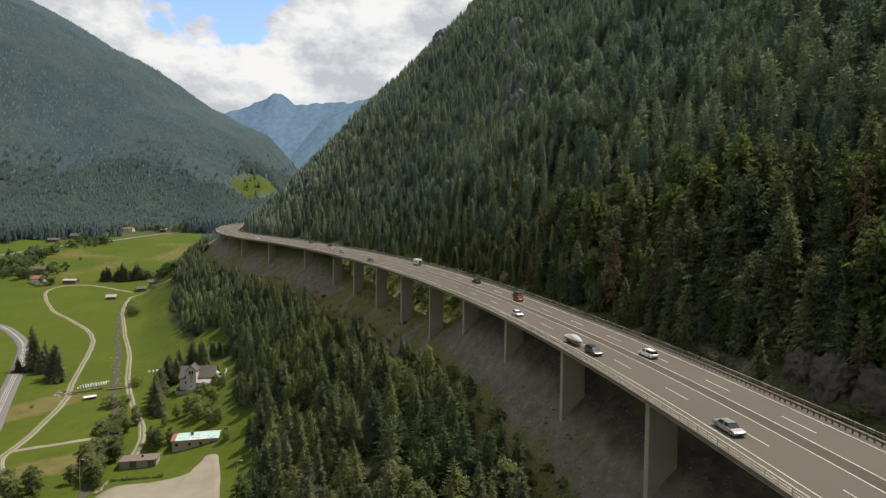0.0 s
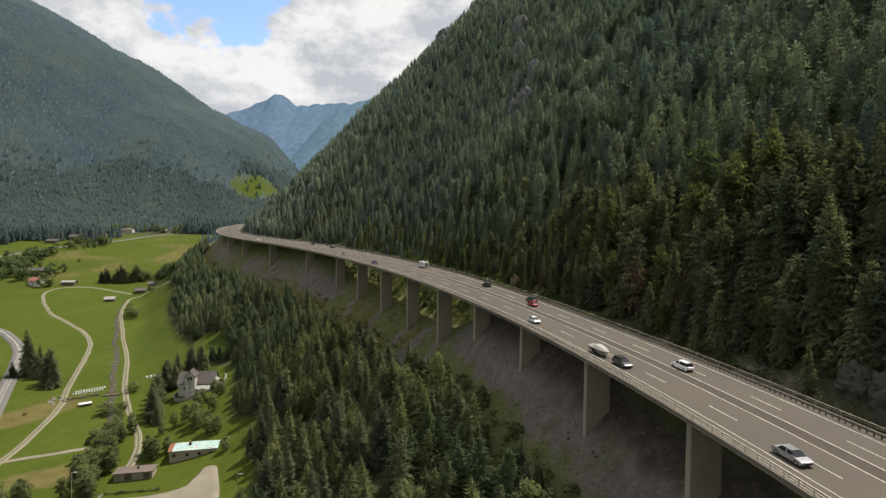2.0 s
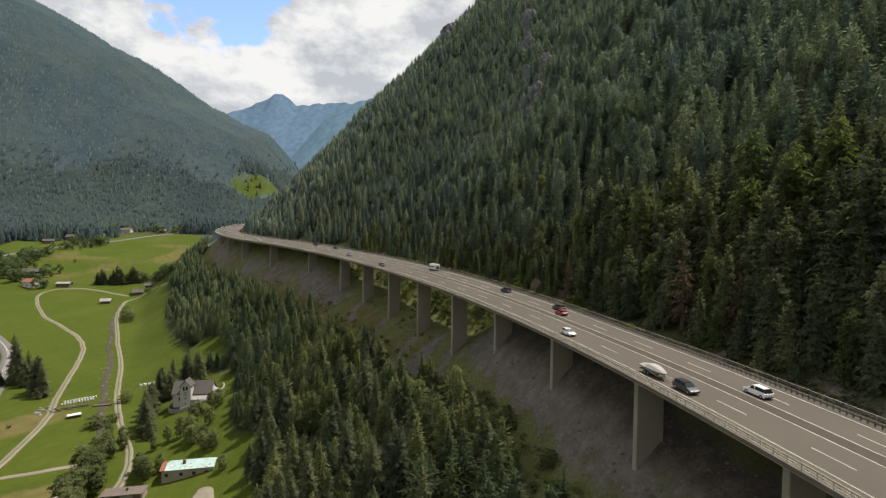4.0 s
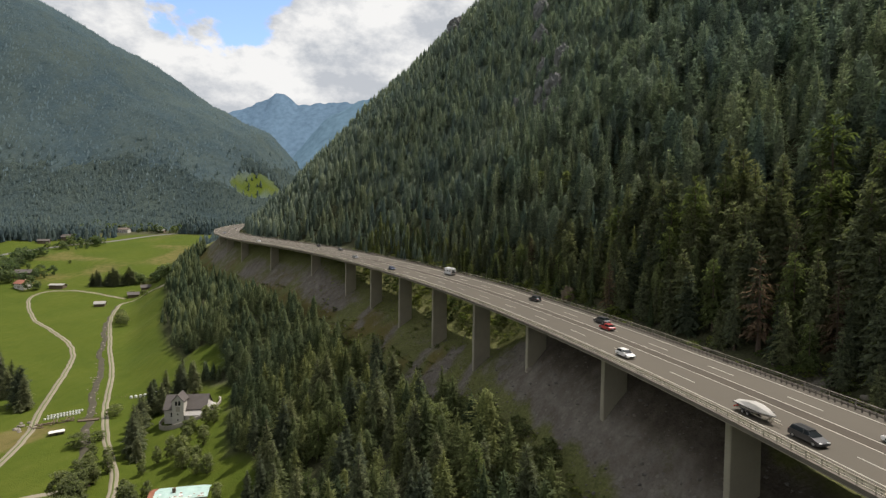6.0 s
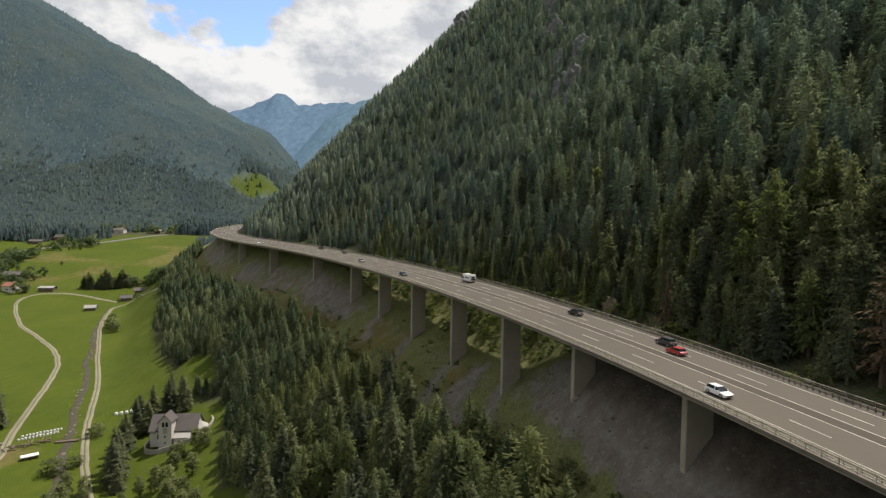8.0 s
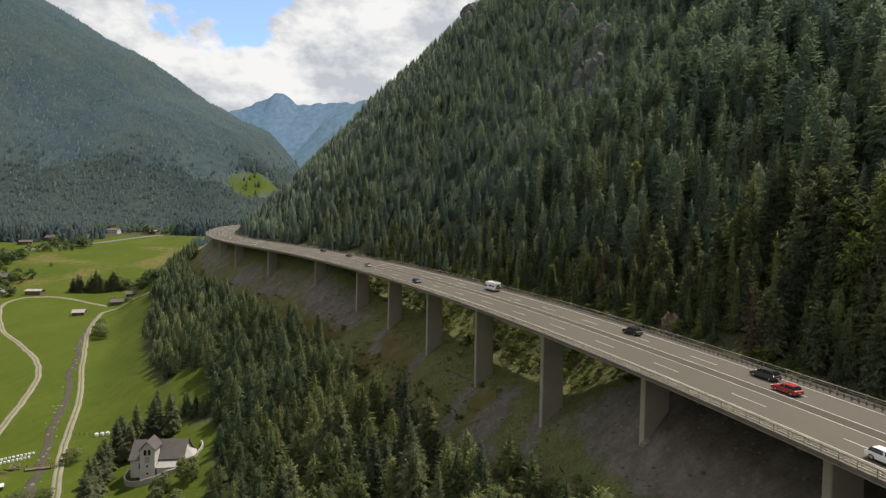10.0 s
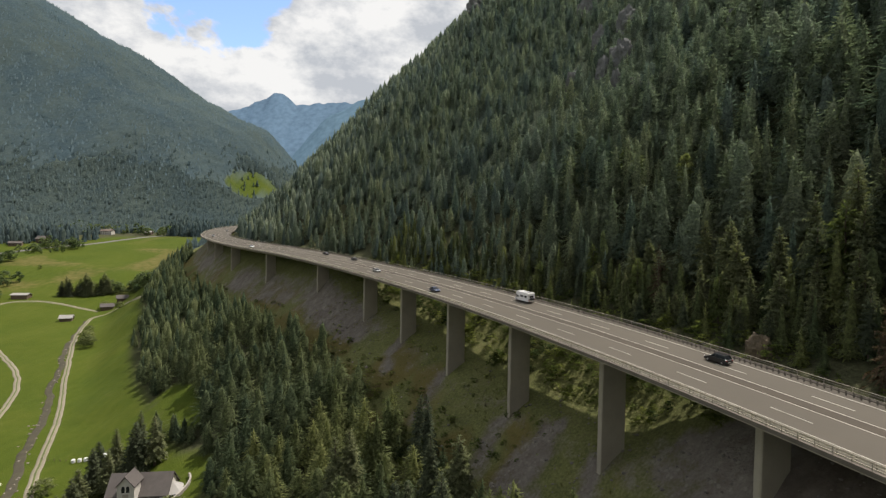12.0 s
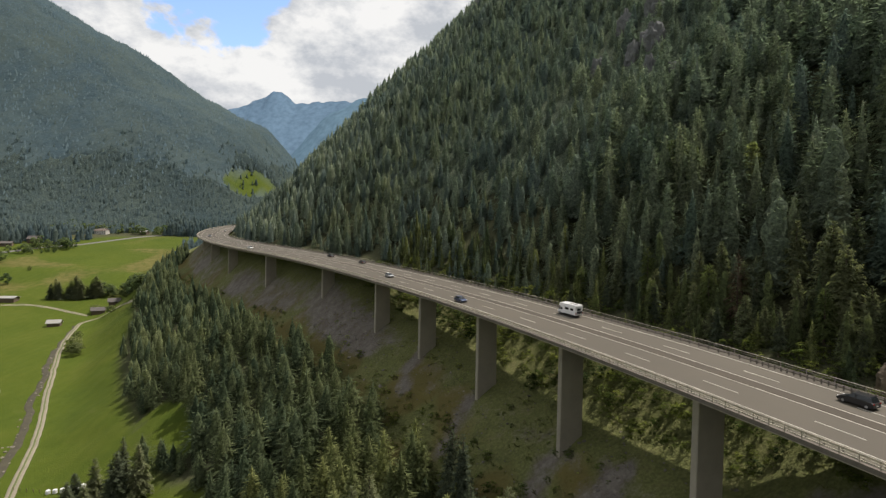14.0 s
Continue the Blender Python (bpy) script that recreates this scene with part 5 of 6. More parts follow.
DARK_PANE = plain("dark_window_glass", (0.016, 0.018, 0.020), 0.12, 0, 1, 0.1)
TIN = plain("pale_sheet_roof", (0.25, 0.24, 0.22), 0.6, 0, 0.5, 0.15)
WHITE_WRAP = plain("white_film", (0.576, 0.576, 0.560), 0.5, 0, 1.5, 0.1)


def gable_roof(L, W, eave, ridge_h, over=0.5, thick=0.18):
    """Two roof slopes along x, with thickness and overhang."""
    bm = bmesh.new()
    w = W / 2 + over
    drop = (ridge_h - eave) / (W / 2) * over
    out = [(-w, eave - drop), (0, ridge_h), (w, eave - drop), (w, eave - drop + thick), (0, ridge_h + thick), (-w, eave - drop + thick)]
    a = [bm.verts.new((-L / 2 - over, y, z)) for y, z in out]
    b = [bm.verts.new((L / 2 + over, y, z)) for y, z in out]
    for k in range(6):
        bm.faces.new((a[k], a[(k + 1) % 6], b[(k + 1) % 6], b[k]))
    for s in (a, b):
        bm.faces.new((s[0], s[1], s[4], s[5])), bm.faces.new((s[1], s[2], s[3], s[4]))
    bmesh.ops.recalc_face_normals(bm, faces=bm.faces)
    return bm


def gable_walls(L, W, eave, ridge_h, foot=-1.0):
    bm = bmesh.new()
    out = [(-W / 2, foot), (W / 2, foot), (W / 2, eave), (0, ridge_h - 0.02), (-W / 2, eave)]
    a = [bm.verts.new((-L / 2, y, z)) for y, z in out]
    b = [bm.verts.new((L / 2, y, z)) for y, z in out]
    bm.faces.new(a), bm.faces.new(b[::-1])
    for k in range(5):
        bm.faces.new((a[k], b[k], b[(k + 1) % 5], a[(k + 1) % 5]))
    bmesh.ops.recalc_face_normals(bm, faces=bm.faces)
    return bm


def window(parent, x, y, z, w, h, axis, frame_mat=None):
    """A dark pane in a raised frame. axis: the wall's normal, 'x' or 'y', with its sign."""
    sign, ax = (1 if axis[0] == "+" else -1), axis[1]
    frame_mat = frame_mat or PLASTER

    def slab(depth0, depth1, u0, u1, v0, v1):
        lo, hi = sorted((depth0 * sign, depth1 * sign))
        return one_box(x + lo, x + hi, y + u0, y + u1, z + v0, z + v1) if ax == "x" else one_box(x + u0, x + u1, y + lo, y + hi, z + v0, z + v1)

    win = part("window", slab(0.0, 0.05, -w / 2, w / 2, 0, h), DARK_PANE, parent, "dark window")
    part("sill", slab(0.0, 0.14, -w / 2 - 0.08, w / 2 + 0.08, -0.1, 0.0), frame_mat, win)
    return win


def church():
    c = thing("church", "small white church with grey shingle roof and gabled belfry", "church", (CHURCH[0], CHURCH[1], here(*CHURCH) - 0.6), 8)
    part("nave_wall", gable_walls(14.5, 7.6, 4.6, 8.6), PLASTER, c)
    part("nave_roof", gable_roof(14.5, 7.6, 4.6, 8.6, 0.45), SLATE, c, "steep grey shingle roof")
    tower = part("tower", gable_walls(0.1, 0.1, 0.1, 0.1), PLASTER, c)
    bm = bmesh.new()
    out = [(-2.0, -1.5), (2.0, -1.5), (2.0, 8.0), (0, 10.3), (-2.0, 8.0)]
    prism(bm, out, -6.4, -2.6)
    bm.to_mesh(tower.data), bm.free()
    tower.location.x = -1.6
    bm = bmesh.new()
    prism(bm, [(-2.3, 7.75), (0, 10.42), (2.3, 7.75), (2.3, 8.0), (0, 10.68), (-2.3, 8.0)], -6.75, -1.2)
    roof = part("tower_roof", bm, SLATE, c)
    roof.location.x = -1.6
    # solid dark arches painted as the shade inside the belfry openings
    for dx in (-0.55, 0.55):
        bm = bmesh.new()
        arch = [(-0.38, 0), (0.38, 0), (0.38, 1.2), (0.27, 1.5), (0, 1.65), (-0.27, 1.5), (-0.38, 1.2)]
        prism(bm, arch, -6.46, -6.3)
        o = part("bell_opening", bm, DARK_PANE, c, "dark arched panel for a belfry opening")
        o.location = (-1.6 + dx, 0, 6.5)
    part("fresco", one_box(-2.3, -0.9, -6.44, -6.41, 4.3, 6.1), STONE_WALL, c, "faded painting on the tower wall")
    window(c, -1.6, -6.4, 3.0, 0.45, 0.6, "-y"), window(c, -1.6, -6.4, 0.9, 0.45, 0.6, "-y"), window(c, -4.6, -3.8, 1.6, 0.8, 1.5, "-y"), window(c, 3.2, -3.8, 1.8, 0.8, 1.6, "-y")
    bm = bmesh.new()
    ring = [(7.2 + 4.2 * math.cos(a), 3.1 * math.sin(a)) for a in [radians(q) for q in (-90, -50, -18, 18, 50, 90)]]
    low, top = [bm.verts.new((x, y, -1.5)) for x, y in ring], [bm.verts.new((x, y, 4.0)) for x, y in ring]
    for k in range(5):
        bm.faces.new((low[k], low[k + 1], top[k + 1], top[k]))
    part("apse_wall", bm, PLASTER, c)
    bm = bmesh.new()
    ring = [(7.2 + 4.6 * math.cos(a), 3.5 * math.sin(a), 3.95) for a in [radians(q) for q in (-90, -50, -18, 18, 50, 90)]]
    tip, rim = bm.verts.new((7.25, 0, 6.2)), [bm.verts.new(p) for p in ring]
    for k in range(5):
        bm.faces.new((rim[k], rim[k + 1], tip))
    part("apse_roof", bm, TIN, c, "pale grey roof over the apse")
    part("side_aisle", one_box(0.8, 6.2, -5.9, -3.75, -1.5, 2.6), PLASTER, c)
    bm = bmesh.new()
    prism(bm, [(0.5, 0), (6.6, 0), (6.6, 0.15), (0.5, 0.15)], 0, 2.75)
    lean = part("aisle_roof", bm, TIN, c)
    lean.matrix_basis = pose(0, -6.2, 2.55, 28, 0, 0)
    c.scale = (1.1, 1.1, 1.1)
    return c


def churchyard_wall():
    """A low curved wall round the front of the church."""
    bm = bmesh.new()
    cx, cy = CHURCH
    prev = None
    for q in range(-205, 40, 9):
        a = radians(q)
        rows = []
        for r, z in ((11.2, -1.8), (11.2, 1.7), (11.7, 1.7), (11.7, -1.8)):
            x, y = cx + r * 0.98 * math.cos(a) + (1.5 if q > -60 else 0), cy + r * 0.80 * math.sin(a)
            rows.append(bm.verts.new((x, y, here(cx + 11.4 * 0.98 * math.cos(a), cy + 11.4 * 0.80 * math.sin(a)) + z)))
        if prev:
            for k in range(4):
                bm.faces.new((prev[k], rows[k], rows[(k + 1) % 4], prev[(k + 1) % 4]))
        else:
            bm.faces.new(rows)
        prev = rows
    bm.faces.new(prev[::-1])
    bmesh.ops.recalc_face_normals(bm, faces=bm.faces)
    tagged(part("churchyard_wall", bm, STONE_WALL), "low curved stone wall round the church", "wall")


church()
churchyard_wall()


def long_building():
    """The low building with the patinated sheet roof."""
    x, y = -78.5, 187.0
    b = thing("building", "low beige building with a pale turquoise sheet roof", "building", (x, y, here(x, y) - 0.7), 14)
    part("wall", one_box(-8.0, 8.0, -3.4, 3.4, -2.5, 3.4), BEIGE, b)
    for side in (-1, 1):
        bm = bmesh.new()
        prism(bm, [(-6.9, 0), (8.5, 0), (8.5, 0.14), (-6.9, 0.14)], 0, 4.2)
        slope = part("roof", bm, COPPER, b, "pale turquoise roof with peeled patches")
        slope.matrix_basis = pose(0, side * 4.0, 3.1, 14, 0, 0) if side < 0 else pose(0, 4.0, 3.1, -14, 0, 0) @ Matrix.Translation((0, -4.2, 0))
        bm = bmesh.new()
        prism(bm, [(-8.5, 0), (-6.92, 0), (-6.92, 0.15), (-8.5, 0.15)], 0, 4.2)
        rust = part("rusty_roof_end", bm, RUST, b, "rust-red end of the roof")
        rust.matrix_basis = slope.matrix_basis.copy()
    part("chimney", one_box(-1.9, -1.0, -1.3, -0.5, 3.4, 5.3, bevel=0.04), OLD_WOOD, b, "dark chimney")
    for u in (-6.5, -2.0, 2.0, 5.8):
        window(b, u, -3.4, 0.9, 1.0, 1.0, "-y", BEIGE)
    rng2 = np.random.default_rng(4)
    for k in range(26):
        u, v = rng2.uniform(-6.5, 7.2), abs(rng2.normal(0, 1.2))
        flake = part("peeled_patch", one_box(u, u + rng2.uniform(0.2, 1.1), 0.15 + v, 0.15 + v + rng2.uniform(0.15, 0.5), 0.141, 0.150), WHITE_WRAP if k % 2 else RUST, b)
        flake.matrix_basis = pose(0, -4.0, 3.1, 14, 0, 0)


def shed():
    x, y = -92.5, 172.9
    b = thing("garage_row", "long low shed with pale doors and brown felt roof", "shed", (x, y, here(x, y) + 0.1), 13)
    part("wall", one_box(-6, 6, -2.4, 2.4, -1.5, 2.5), BEIGE, b)
    part("roof", one_box(-6.35, 6.35, -2.9, 2.9, 2.5, 2.75, bevel=0.05), TARPAPER, b, "flat brown felt roof")
    for k in range(4):
        part("garage_door", one_box(-5.5 + 2.9 * k, -3.3 + 2.9 * k, -2.47, -2.4, 0.1, 2.2), TIN if k % 2 == 0 else OLD_WOOD, b)
    part("chimney", one_box(0.6, 1.2, 0, 0.6, 2.75, 3.6), OLD_WOOD, b)


def house(x, y, L, W, eave, ridge_h, turn, roof, wall, label, windows=3, kind="house"):
    h = thing("farmhouse" if kind == "house" else kind, label, kind, (x, y, here(x, y)), turn)
    part("wall", gable_walls(L, W, eave, ridge_h, -1.5), wall, h)
    part("roof", gable_roof(L, W, eave, ridge_h, 0.8, 0.25), roof, h)
    for k in range(windows):
        for z in ((1.0, 3.6) if eave > 4.5 else (1.0,)):
            window(h, -L / 2 + L * (k + 0.5) / windows, -W / 2, z, 0.9, 1.2, "-y", wall)
    if windows:
        part("chimney", one_box(L * 0.2, L * 0.2 + 0.7, -0.3, 0.4, ridge_h - 0.8, ridge_h + 1.0), wall, h)
        part("door", one_box(-0.5, 0.5, -W / 2 - 0.06, -W / 2, 0, 2.05), OLD_WOOD, h)
    return h


long_building()
shed()
house(-314, 503, 8, 5, 2.6, 4.4, 20, TIN, OLD_WOOD, "small barn with pale sheet roof in the meadow", 0, "barn")
house(-304, 537, 9, 6, 2.8, 4.8, 30, SLATE, OLD_WOOD, "weathered grey wooden barn beside the track", 0, "barn")
house(-298, 548, 8, 6, 3.0, 5.2, 30, SLATE, OLD_WOOD, "dark wooden barn behind another barn", 0, "barn")
house(-424, 552, 14, 9, 5.0, 8.0, -20, RED_TILE, PLASTER, "white farmhouse with a red tiled roof", 4)
house(-450, 585, 15, 9, 5.0, 8.0, 15, SLATE, OLD_WOOD, "dark wooden farmhouse with grey roof", 4)
house(-392, 556, 13, 7, 3.0, 4.2, 5, TIN, OLD_WOOD, "open wooden shed with pale sheet roof", 0, "barn")
house(-552, 745, 13, 8, 3.4, 5.4, 25, SLATE, OLD_WOOD, "grey wooden house beside the country road", 4)
house(-540, 775, 14, 10, 5.2, 8.5, 5, SLATE, OLD_WOOD, "dark wooden house among trees", 4)
house(-520, 872, 16, 9, 5.0, 7.6, 0, TARPAPER, PLASTER, "white farmhouse with a brown roof", 5)
house(-560, 946, 13, 8, 4.0, 6.8, 10, SLATE, OLD_WOOD, "grey wooden house on the rise", 4)
house(-412, 905, 14, 9, 4.5, 7.5, -10, SLATE, OLD_WOOD, "dark house at the end of the meadow", 4)
house(-470, 890, 10, 7, 3.5, 5.5, 0, TIN, OLD_WOOD, "small wooden barn at the far meadow", 0, "barn")
house(-600, 770, 13, 9, 5.0, 8.0, -15, SLATE, OLD_WOOD, "grey wooden house among trees", 4)

# the gravel yard and what stands round it
def yard(points, label):
    cx, cy = np.mean(points, axis=0)
    line = spline(points + points[:1], 1.5)
    rings = []
    for s in np.linspace(1, 0.004, 9):
        p = np.array([cx, cy]) + (line - [cx, cy]) * s
        rings.append(np.column_stack([p, sheet_z(p[:, 0], p[:, 1]) + 0.14]))
    rings.insert(0, rings[0] + [0, 0, -0.6])
    v, n = np.vstack(rings), len(line)
    f = np.vstack([np.column_stack([k * n + np.arange(n), k * n + (np.arange(n) + 1) % n, (k + 1) * n + (np.arange(n) + 1) % n, (k + 1) * n + np.arange(n)]) for k in range(len(rings) - 1)])
    tagged(new("gravel_yard", mesh_of("gravel_yard", v, f, GRAVEL, smooth=True)), label, "yard", kind="structure")


yard([(-94, 146), (-92.5, 157), (-80.8, 160.6), (-72.5, 165), (-70, 171), (-70.5, 176.5), (-66, 176), (-63, 171), (-57, 158), (-52, 140), (-62, 118), (-84, 124)], "pale gravel parking yard")


def lamp_post(x, y):
    p = thing("street_lamp", "tall grey steel lamp post with a small head", "street lamp", (x, y, here(x, y) - 0.2), 0, "lamp posts at the yard")
    part("mast", tube(bmesh.new(), 0.11, 0.06, 0, 10.5), ZINC, p)
    part("arm", one_box(-0.05, 1.2, -0.05, 0.05, 10.35, 10.45), ZINC, p)
    part("head", one_box(0.7, 1.7, -0.2, 0.2, 10.3, 10.5, bevel=0.05), TIN, p, "pale lamp head")


lamp_post(-48, 150), lamp_post(-101, 154), lamp_post(-60, 120)


def footbridge(x, y, L, turn):
    b = thing("footbridge", "small wooden footbridge over the stream", "bridge", (x, y, here(x, y) + 0.45), turn)
    for k in range(int(L / 0.5)):
        part("plank", one_box(-L / 2 + k * 0.5, -L / 2 + k * 0.5 + 0.46, -1.0, 1.0, 0, 0.08), OLD_WOOD, b)
    for s in (-1, 1):
        part("beam", one_box(-L / 2, L / 2, s * 0.8 - 0.1, s * 0.8 + 0.1, -0.3, -0.005), OLD_WOOD, b)
        part("rail", one_box(-L / 2, L / 2, s * 0.95 - 0.05, s * 0.95 + 0.05, 0.85, 0.95), OLD_WOOD, b)
        for q in (-L / 2 + 0.2, 0, L / 2 - 0.2):
            part("post", one_box(q - 0.06, q + 0.06, s * 0.95 - 0.06, s * 0.95 + 0.06, -0.1, 0.9), OLD_WOOD, b)


footbridge(-152.5, 253.5, 8, 20)
footbridge(-117.5, 197.5, 7, 22)

# wrapped bales, timber and a covered trailer by the track
bm = bmesh.new()
bmesh.ops.create_cone(bm, cap_ends=True, segments=14, radius1=0.68, radius2=0.68, depth=1.25)
bmesh.ops.bevel(bm, geom=[e for e in bm.edges if e.is_boundary or len(e.link_faces) == 2 and abs(e.calc_face_angle(0)) > 1], offset=0.12, segments=2, affect="EDGES")
BALE = bpy.data.meshes.new("bale")
bm.to_mesh(BALE), bm.free()
BALE.materials.append(WHITE_WRAP)
for row in range(2):
    for k in range(12):
        x, y = -173 + 0.85 * k + 1.2 * row, 257 + 0.75 * k - 3.6 * row
        ob = new("wrapped_bale", BALE)
        ob.matrix_basis = pose(x, y, here(x, y) + 0.4, 0, 0, 17 * k)
        ob.scale = (0.62, 0.62, 0.62)
        tagged(ob, "round hay bale wrapped in white film", "bale", "wrapped bales by the track")
for k in range(6):
    x, y = -151 + 2.4 * k, 281.5 - 0.2 * k
    ob = new("wrapped_bale", BALE)
    ob.matrix_basis = pose(x, y, here(x, y) + 0.6, 0, 0, 31 * k)
    tagged(ob, "round white-wrapped hay bale at the fence", "bale", "wrapped bales by the fence")
rng = np.random.default_rng(12)
for k in range(26):
    u = rng.random()
    x, y = -169 + 10 * u, 245 + 9 * u + rng.uniform(-2.5, 2.5)
    log = part("log", tube(bmesh.new(), 0.22, 0.18, -rng.uniform(1.2, 2.6), 1.6, 7), OLD_WOOD)
    log.matrix_basis = pose(x, y, here(x, y) + 0.25 + 0.3 * (k % 3), 90 + rng.uniform(-8, 8), 0, rng.uniform(20, 120))
    tagged(log, "weathered timber log lying on a pile", "log", "logs on the timber pile")
for k in range(16):
    u = rng.random()
    x, y = -173 - 4 * u + rng.uniform(-2, 2), 240 + 10 * u + rng.uniform(-2, 2)
    ob = new("boulder", BOULDER[k % 5])
    ob.matrix_basis = pose(x, y, here(x, y) + 0.1, 0, 0, rng.uniform(0, 360))
    ob.scale = (rng.uniform(0.8, 2.0),) * 3
    tagged(ob, "pale rubble stone heaped beside the track", "stone", "rubble heap by the track")
trailer = thing("covered_trailer", "small trailer under a white and blue cover", "trailer", (-155, 238, here(-155, 238)), 40)
part("bed", one_box(-2.6, 2.6, -1.2, 1.2, 0.45, 1.0, bevel=0.05), OLD_WOOD, trailer)
part("cover", one_box(-2.7, 2.7, -1.3, 1.3, 1.0, 1.5, bevel=0.2), WHITE_WRAP, trailer, "white sheet cover")
for s in (-1, 1):
    w = part("wheel", tube(bmesh.new(), 0.4, 0.4, -0.1, 0.1, 12), DARK_PANE, trailer)
    w.matrix_basis = pose(0, s * 1.25, 0.4, 90, 0, 0)

# trees and bushes of the valley floor
for x, y, h, w in ((-224, 290, 27, 0.95), (-219, 286, 23, 1.1), (-215, 288, 19, 1.1), (-212, 282, 15, 1.2), (-195, 269, 21, 1.15), (-190, 265, 17, 1.2), (-200, 273, 18, 1.1), (-227, 283, 10, 1.5)):
    tree("spruce", x, y, h, w, "big dark spruce standing alone in the meadow", "spruces by the track")
for x, y, h in ((-363, 565, 14), (-360, 567, 18), (-356, 565, 16), (-352, 569, 12), (-348, 568, 17), (-344, 569, 21), (-340, 568, 18), (-336, 571, 13), (-333, 573, 16), (-330, 574, 20), (-327, 575, 14)):
    tree("spruce", x, y, h, 1.5, "dark spruce in a small meadow group", "spruces in the meadow group")
for x, y, h in ((-113, 220, 13), (-116, 225, 12), (-118, 229, 14), (-121, 236, 11), (-124, 243, 12), (-127, 250, 11), (-128, 258, 13), (-122, 256, 12), (-125, 265, 14), (-130, 264, 12), (-117, 262, 15), (-112, 264, 14), (-120, 270, 15), (-109, 216, 8)):
    tree("spruce", x, y, h * 1.2, 1.35, "dark spruce beside the churchyard", "spruces by the church")
for x, y, h, w in ((-94, 211, 9, 1.0), (-88, 207, 10, 1.15), (-86, 203, 8, 1.2), (-95, 228, 7, 1.1), (-91, 231, 8, 1.1), (-87, 229, 8, 1.1), (-82, 205, 6, 1.1), (-98, 229, 6, 1.1), (-94, 222, 7, 1.2), (-84, 214, 8, 1.1), (-79, 198, 7, 1.2), (-75, 197, 7, 1.3)):
    tree("leaf", x, y, h, w, "young broad-leaved tree on the church lawn", "trees on the church lawn")
rng = np.random.default_rng(14)
for k in range(30):
    u = k / 29
    x, y = -101 - 19 * u + rng.uniform(-5, 4), 158 + 54 * u + rng.uniform(-3, 3)
    tree("leaf", x, y, rng.uniform(6.5, 10.5), rng.uniform(0.95, 1.25), "loose green tree on the stream bank", "trees along the stream")
for k in range(16):
    x, y = -112 + rng.uniform(-12, 10), 142 + rng.uniform(-20, 16)
    tree("leaf", x, y, rng.uniform(6.5, 10.5), rng.uniform(0.95, 1.25), "loose green tree on the stream bank", "trees along the stream")
for k in range(60):
    u = rng.random()
    x, y = np.interp(u, [0, 0.4, 0.7, 1], [-124, -174, -221, -272]) + rng.uniform(-2.6, 2.6), np.interp(u, [0, 0.4, 0.7, 1], [208, 288, 364, 450]) + rng.uniform(-2, 2)
    ob = new("boulder", BOULDER[k % 5])
    ob.matrix_basis = pose(x, y, here(x, y) + 0.05, 0, 0, rng.uniform(0, 360))
    ob.scale = (rng.uniform(0.4, 1.3),) * 3
    tagged(ob, "grey stone in the stream bed", "stone", "stones in the stream")
for x, y, h, w in ((-97, 189, 8, 1.1), (-92, 184, 9, 1.1), (-95, 186, 8, 1.1), (-90, 189, 7, 1.1), (-66, 184, 6, 1.1), (-101, 205, 6, 1.0), (-99, 211, 7, 0.9)):
    tree("leaf", x, y, h, w, "leafy tree beside the low building", "trees by the building")
for x, y, h, w in ((-145, 259, 6.0, 1.2), (-138, 227, 6.0, 1.4), (-135, 233, 4.5, 1.3), (-250, 434, 9, 1.1), (-256, 442, 10, 1.0), (-262, 448, 8, 1.1), (-274, 470, 6, 1.2), (-283, 520, 6, 1.3), (-309, 541, 6, 1.3), (-290, 549, 5, 1.5), (-174, 226, 1.6, 1.2), (-439, 638, 5, 0.8)):
    tree("bush", x, y, h, w, "round green bush in the meadow")
for k in range(14):
    tree("bush", -95 + 1.15 * k, 161.6 + 0.2 * k, rng.uniform(0.8, 1.5), 1.2, "small dark shrub in the yard's border", "shrubs at the yard")
for k in range(9):
    x, y = -96.6 + 0.2 * k + rng.uniform(-0.4, 0.4), 161 - 1.0 * k
    ob = new("boulder", BOULDER[k % 5])
    ob.matrix_basis = pose(x, y, here(x, y) + 0.1, 0, 0, rng.uniform(0, 360))
    ob.scale = (rng.uniform(0.7, 1.3),) * 3
    tagged(ob, "pale stone set along the yard's edge", "stone", "stones at the yard")
for k in range(46):  # light bushes and young trees between the wood and the scree
    y = rng.uniform(62, 205)
    a = int(np.argmin(abs(AXIS[:, 1] - y)))
    p = AXIS[a] - NORMAL[a] * rng.uniform(9, 19)
    tree("bush" if k % 3 else "leaf", p[0], p[1], rng.uniform(2.0, 4.5) if k % 3 else rng.uniform(5, 9), rng.uniform(0.9, 1.4), "green bush between the wood and the scree" if k % 3 else "young light green tree above the scree", "bushes at the scree" if k % 3 else "young trees at the scree")
BROAD = [leafy_arrays(150 + k, 170, 0.095, 1.0, 9, False) for k in range(4)]
spots = np.vstack([
    np.column_stack([np.linspace(-332, -258, 40), np.interp(np.linspace(-332, -258, 40), [-332, -296, -258], [584, 566, 524])]) + rng.uniform(-4, 4, (40, 2)), scatter(35, -506, -468, 590, 620, 7), scatter(22, -475, -432, 560, 600, 7), scatter(23, -520, -480, 600, 665, 8), scatter(24, -520, -478, 712, 760, 8), scatter(30, -412, -404, 545, 552, 4),
    scatter(25, -540, -440, 880, 935, 11), scatter(26, -600, -540, 830, 920, 11), scatter(27, -420, -340, 940, 985, 9)])
spots = spots[rng.random(len(spots)) < 0.8]
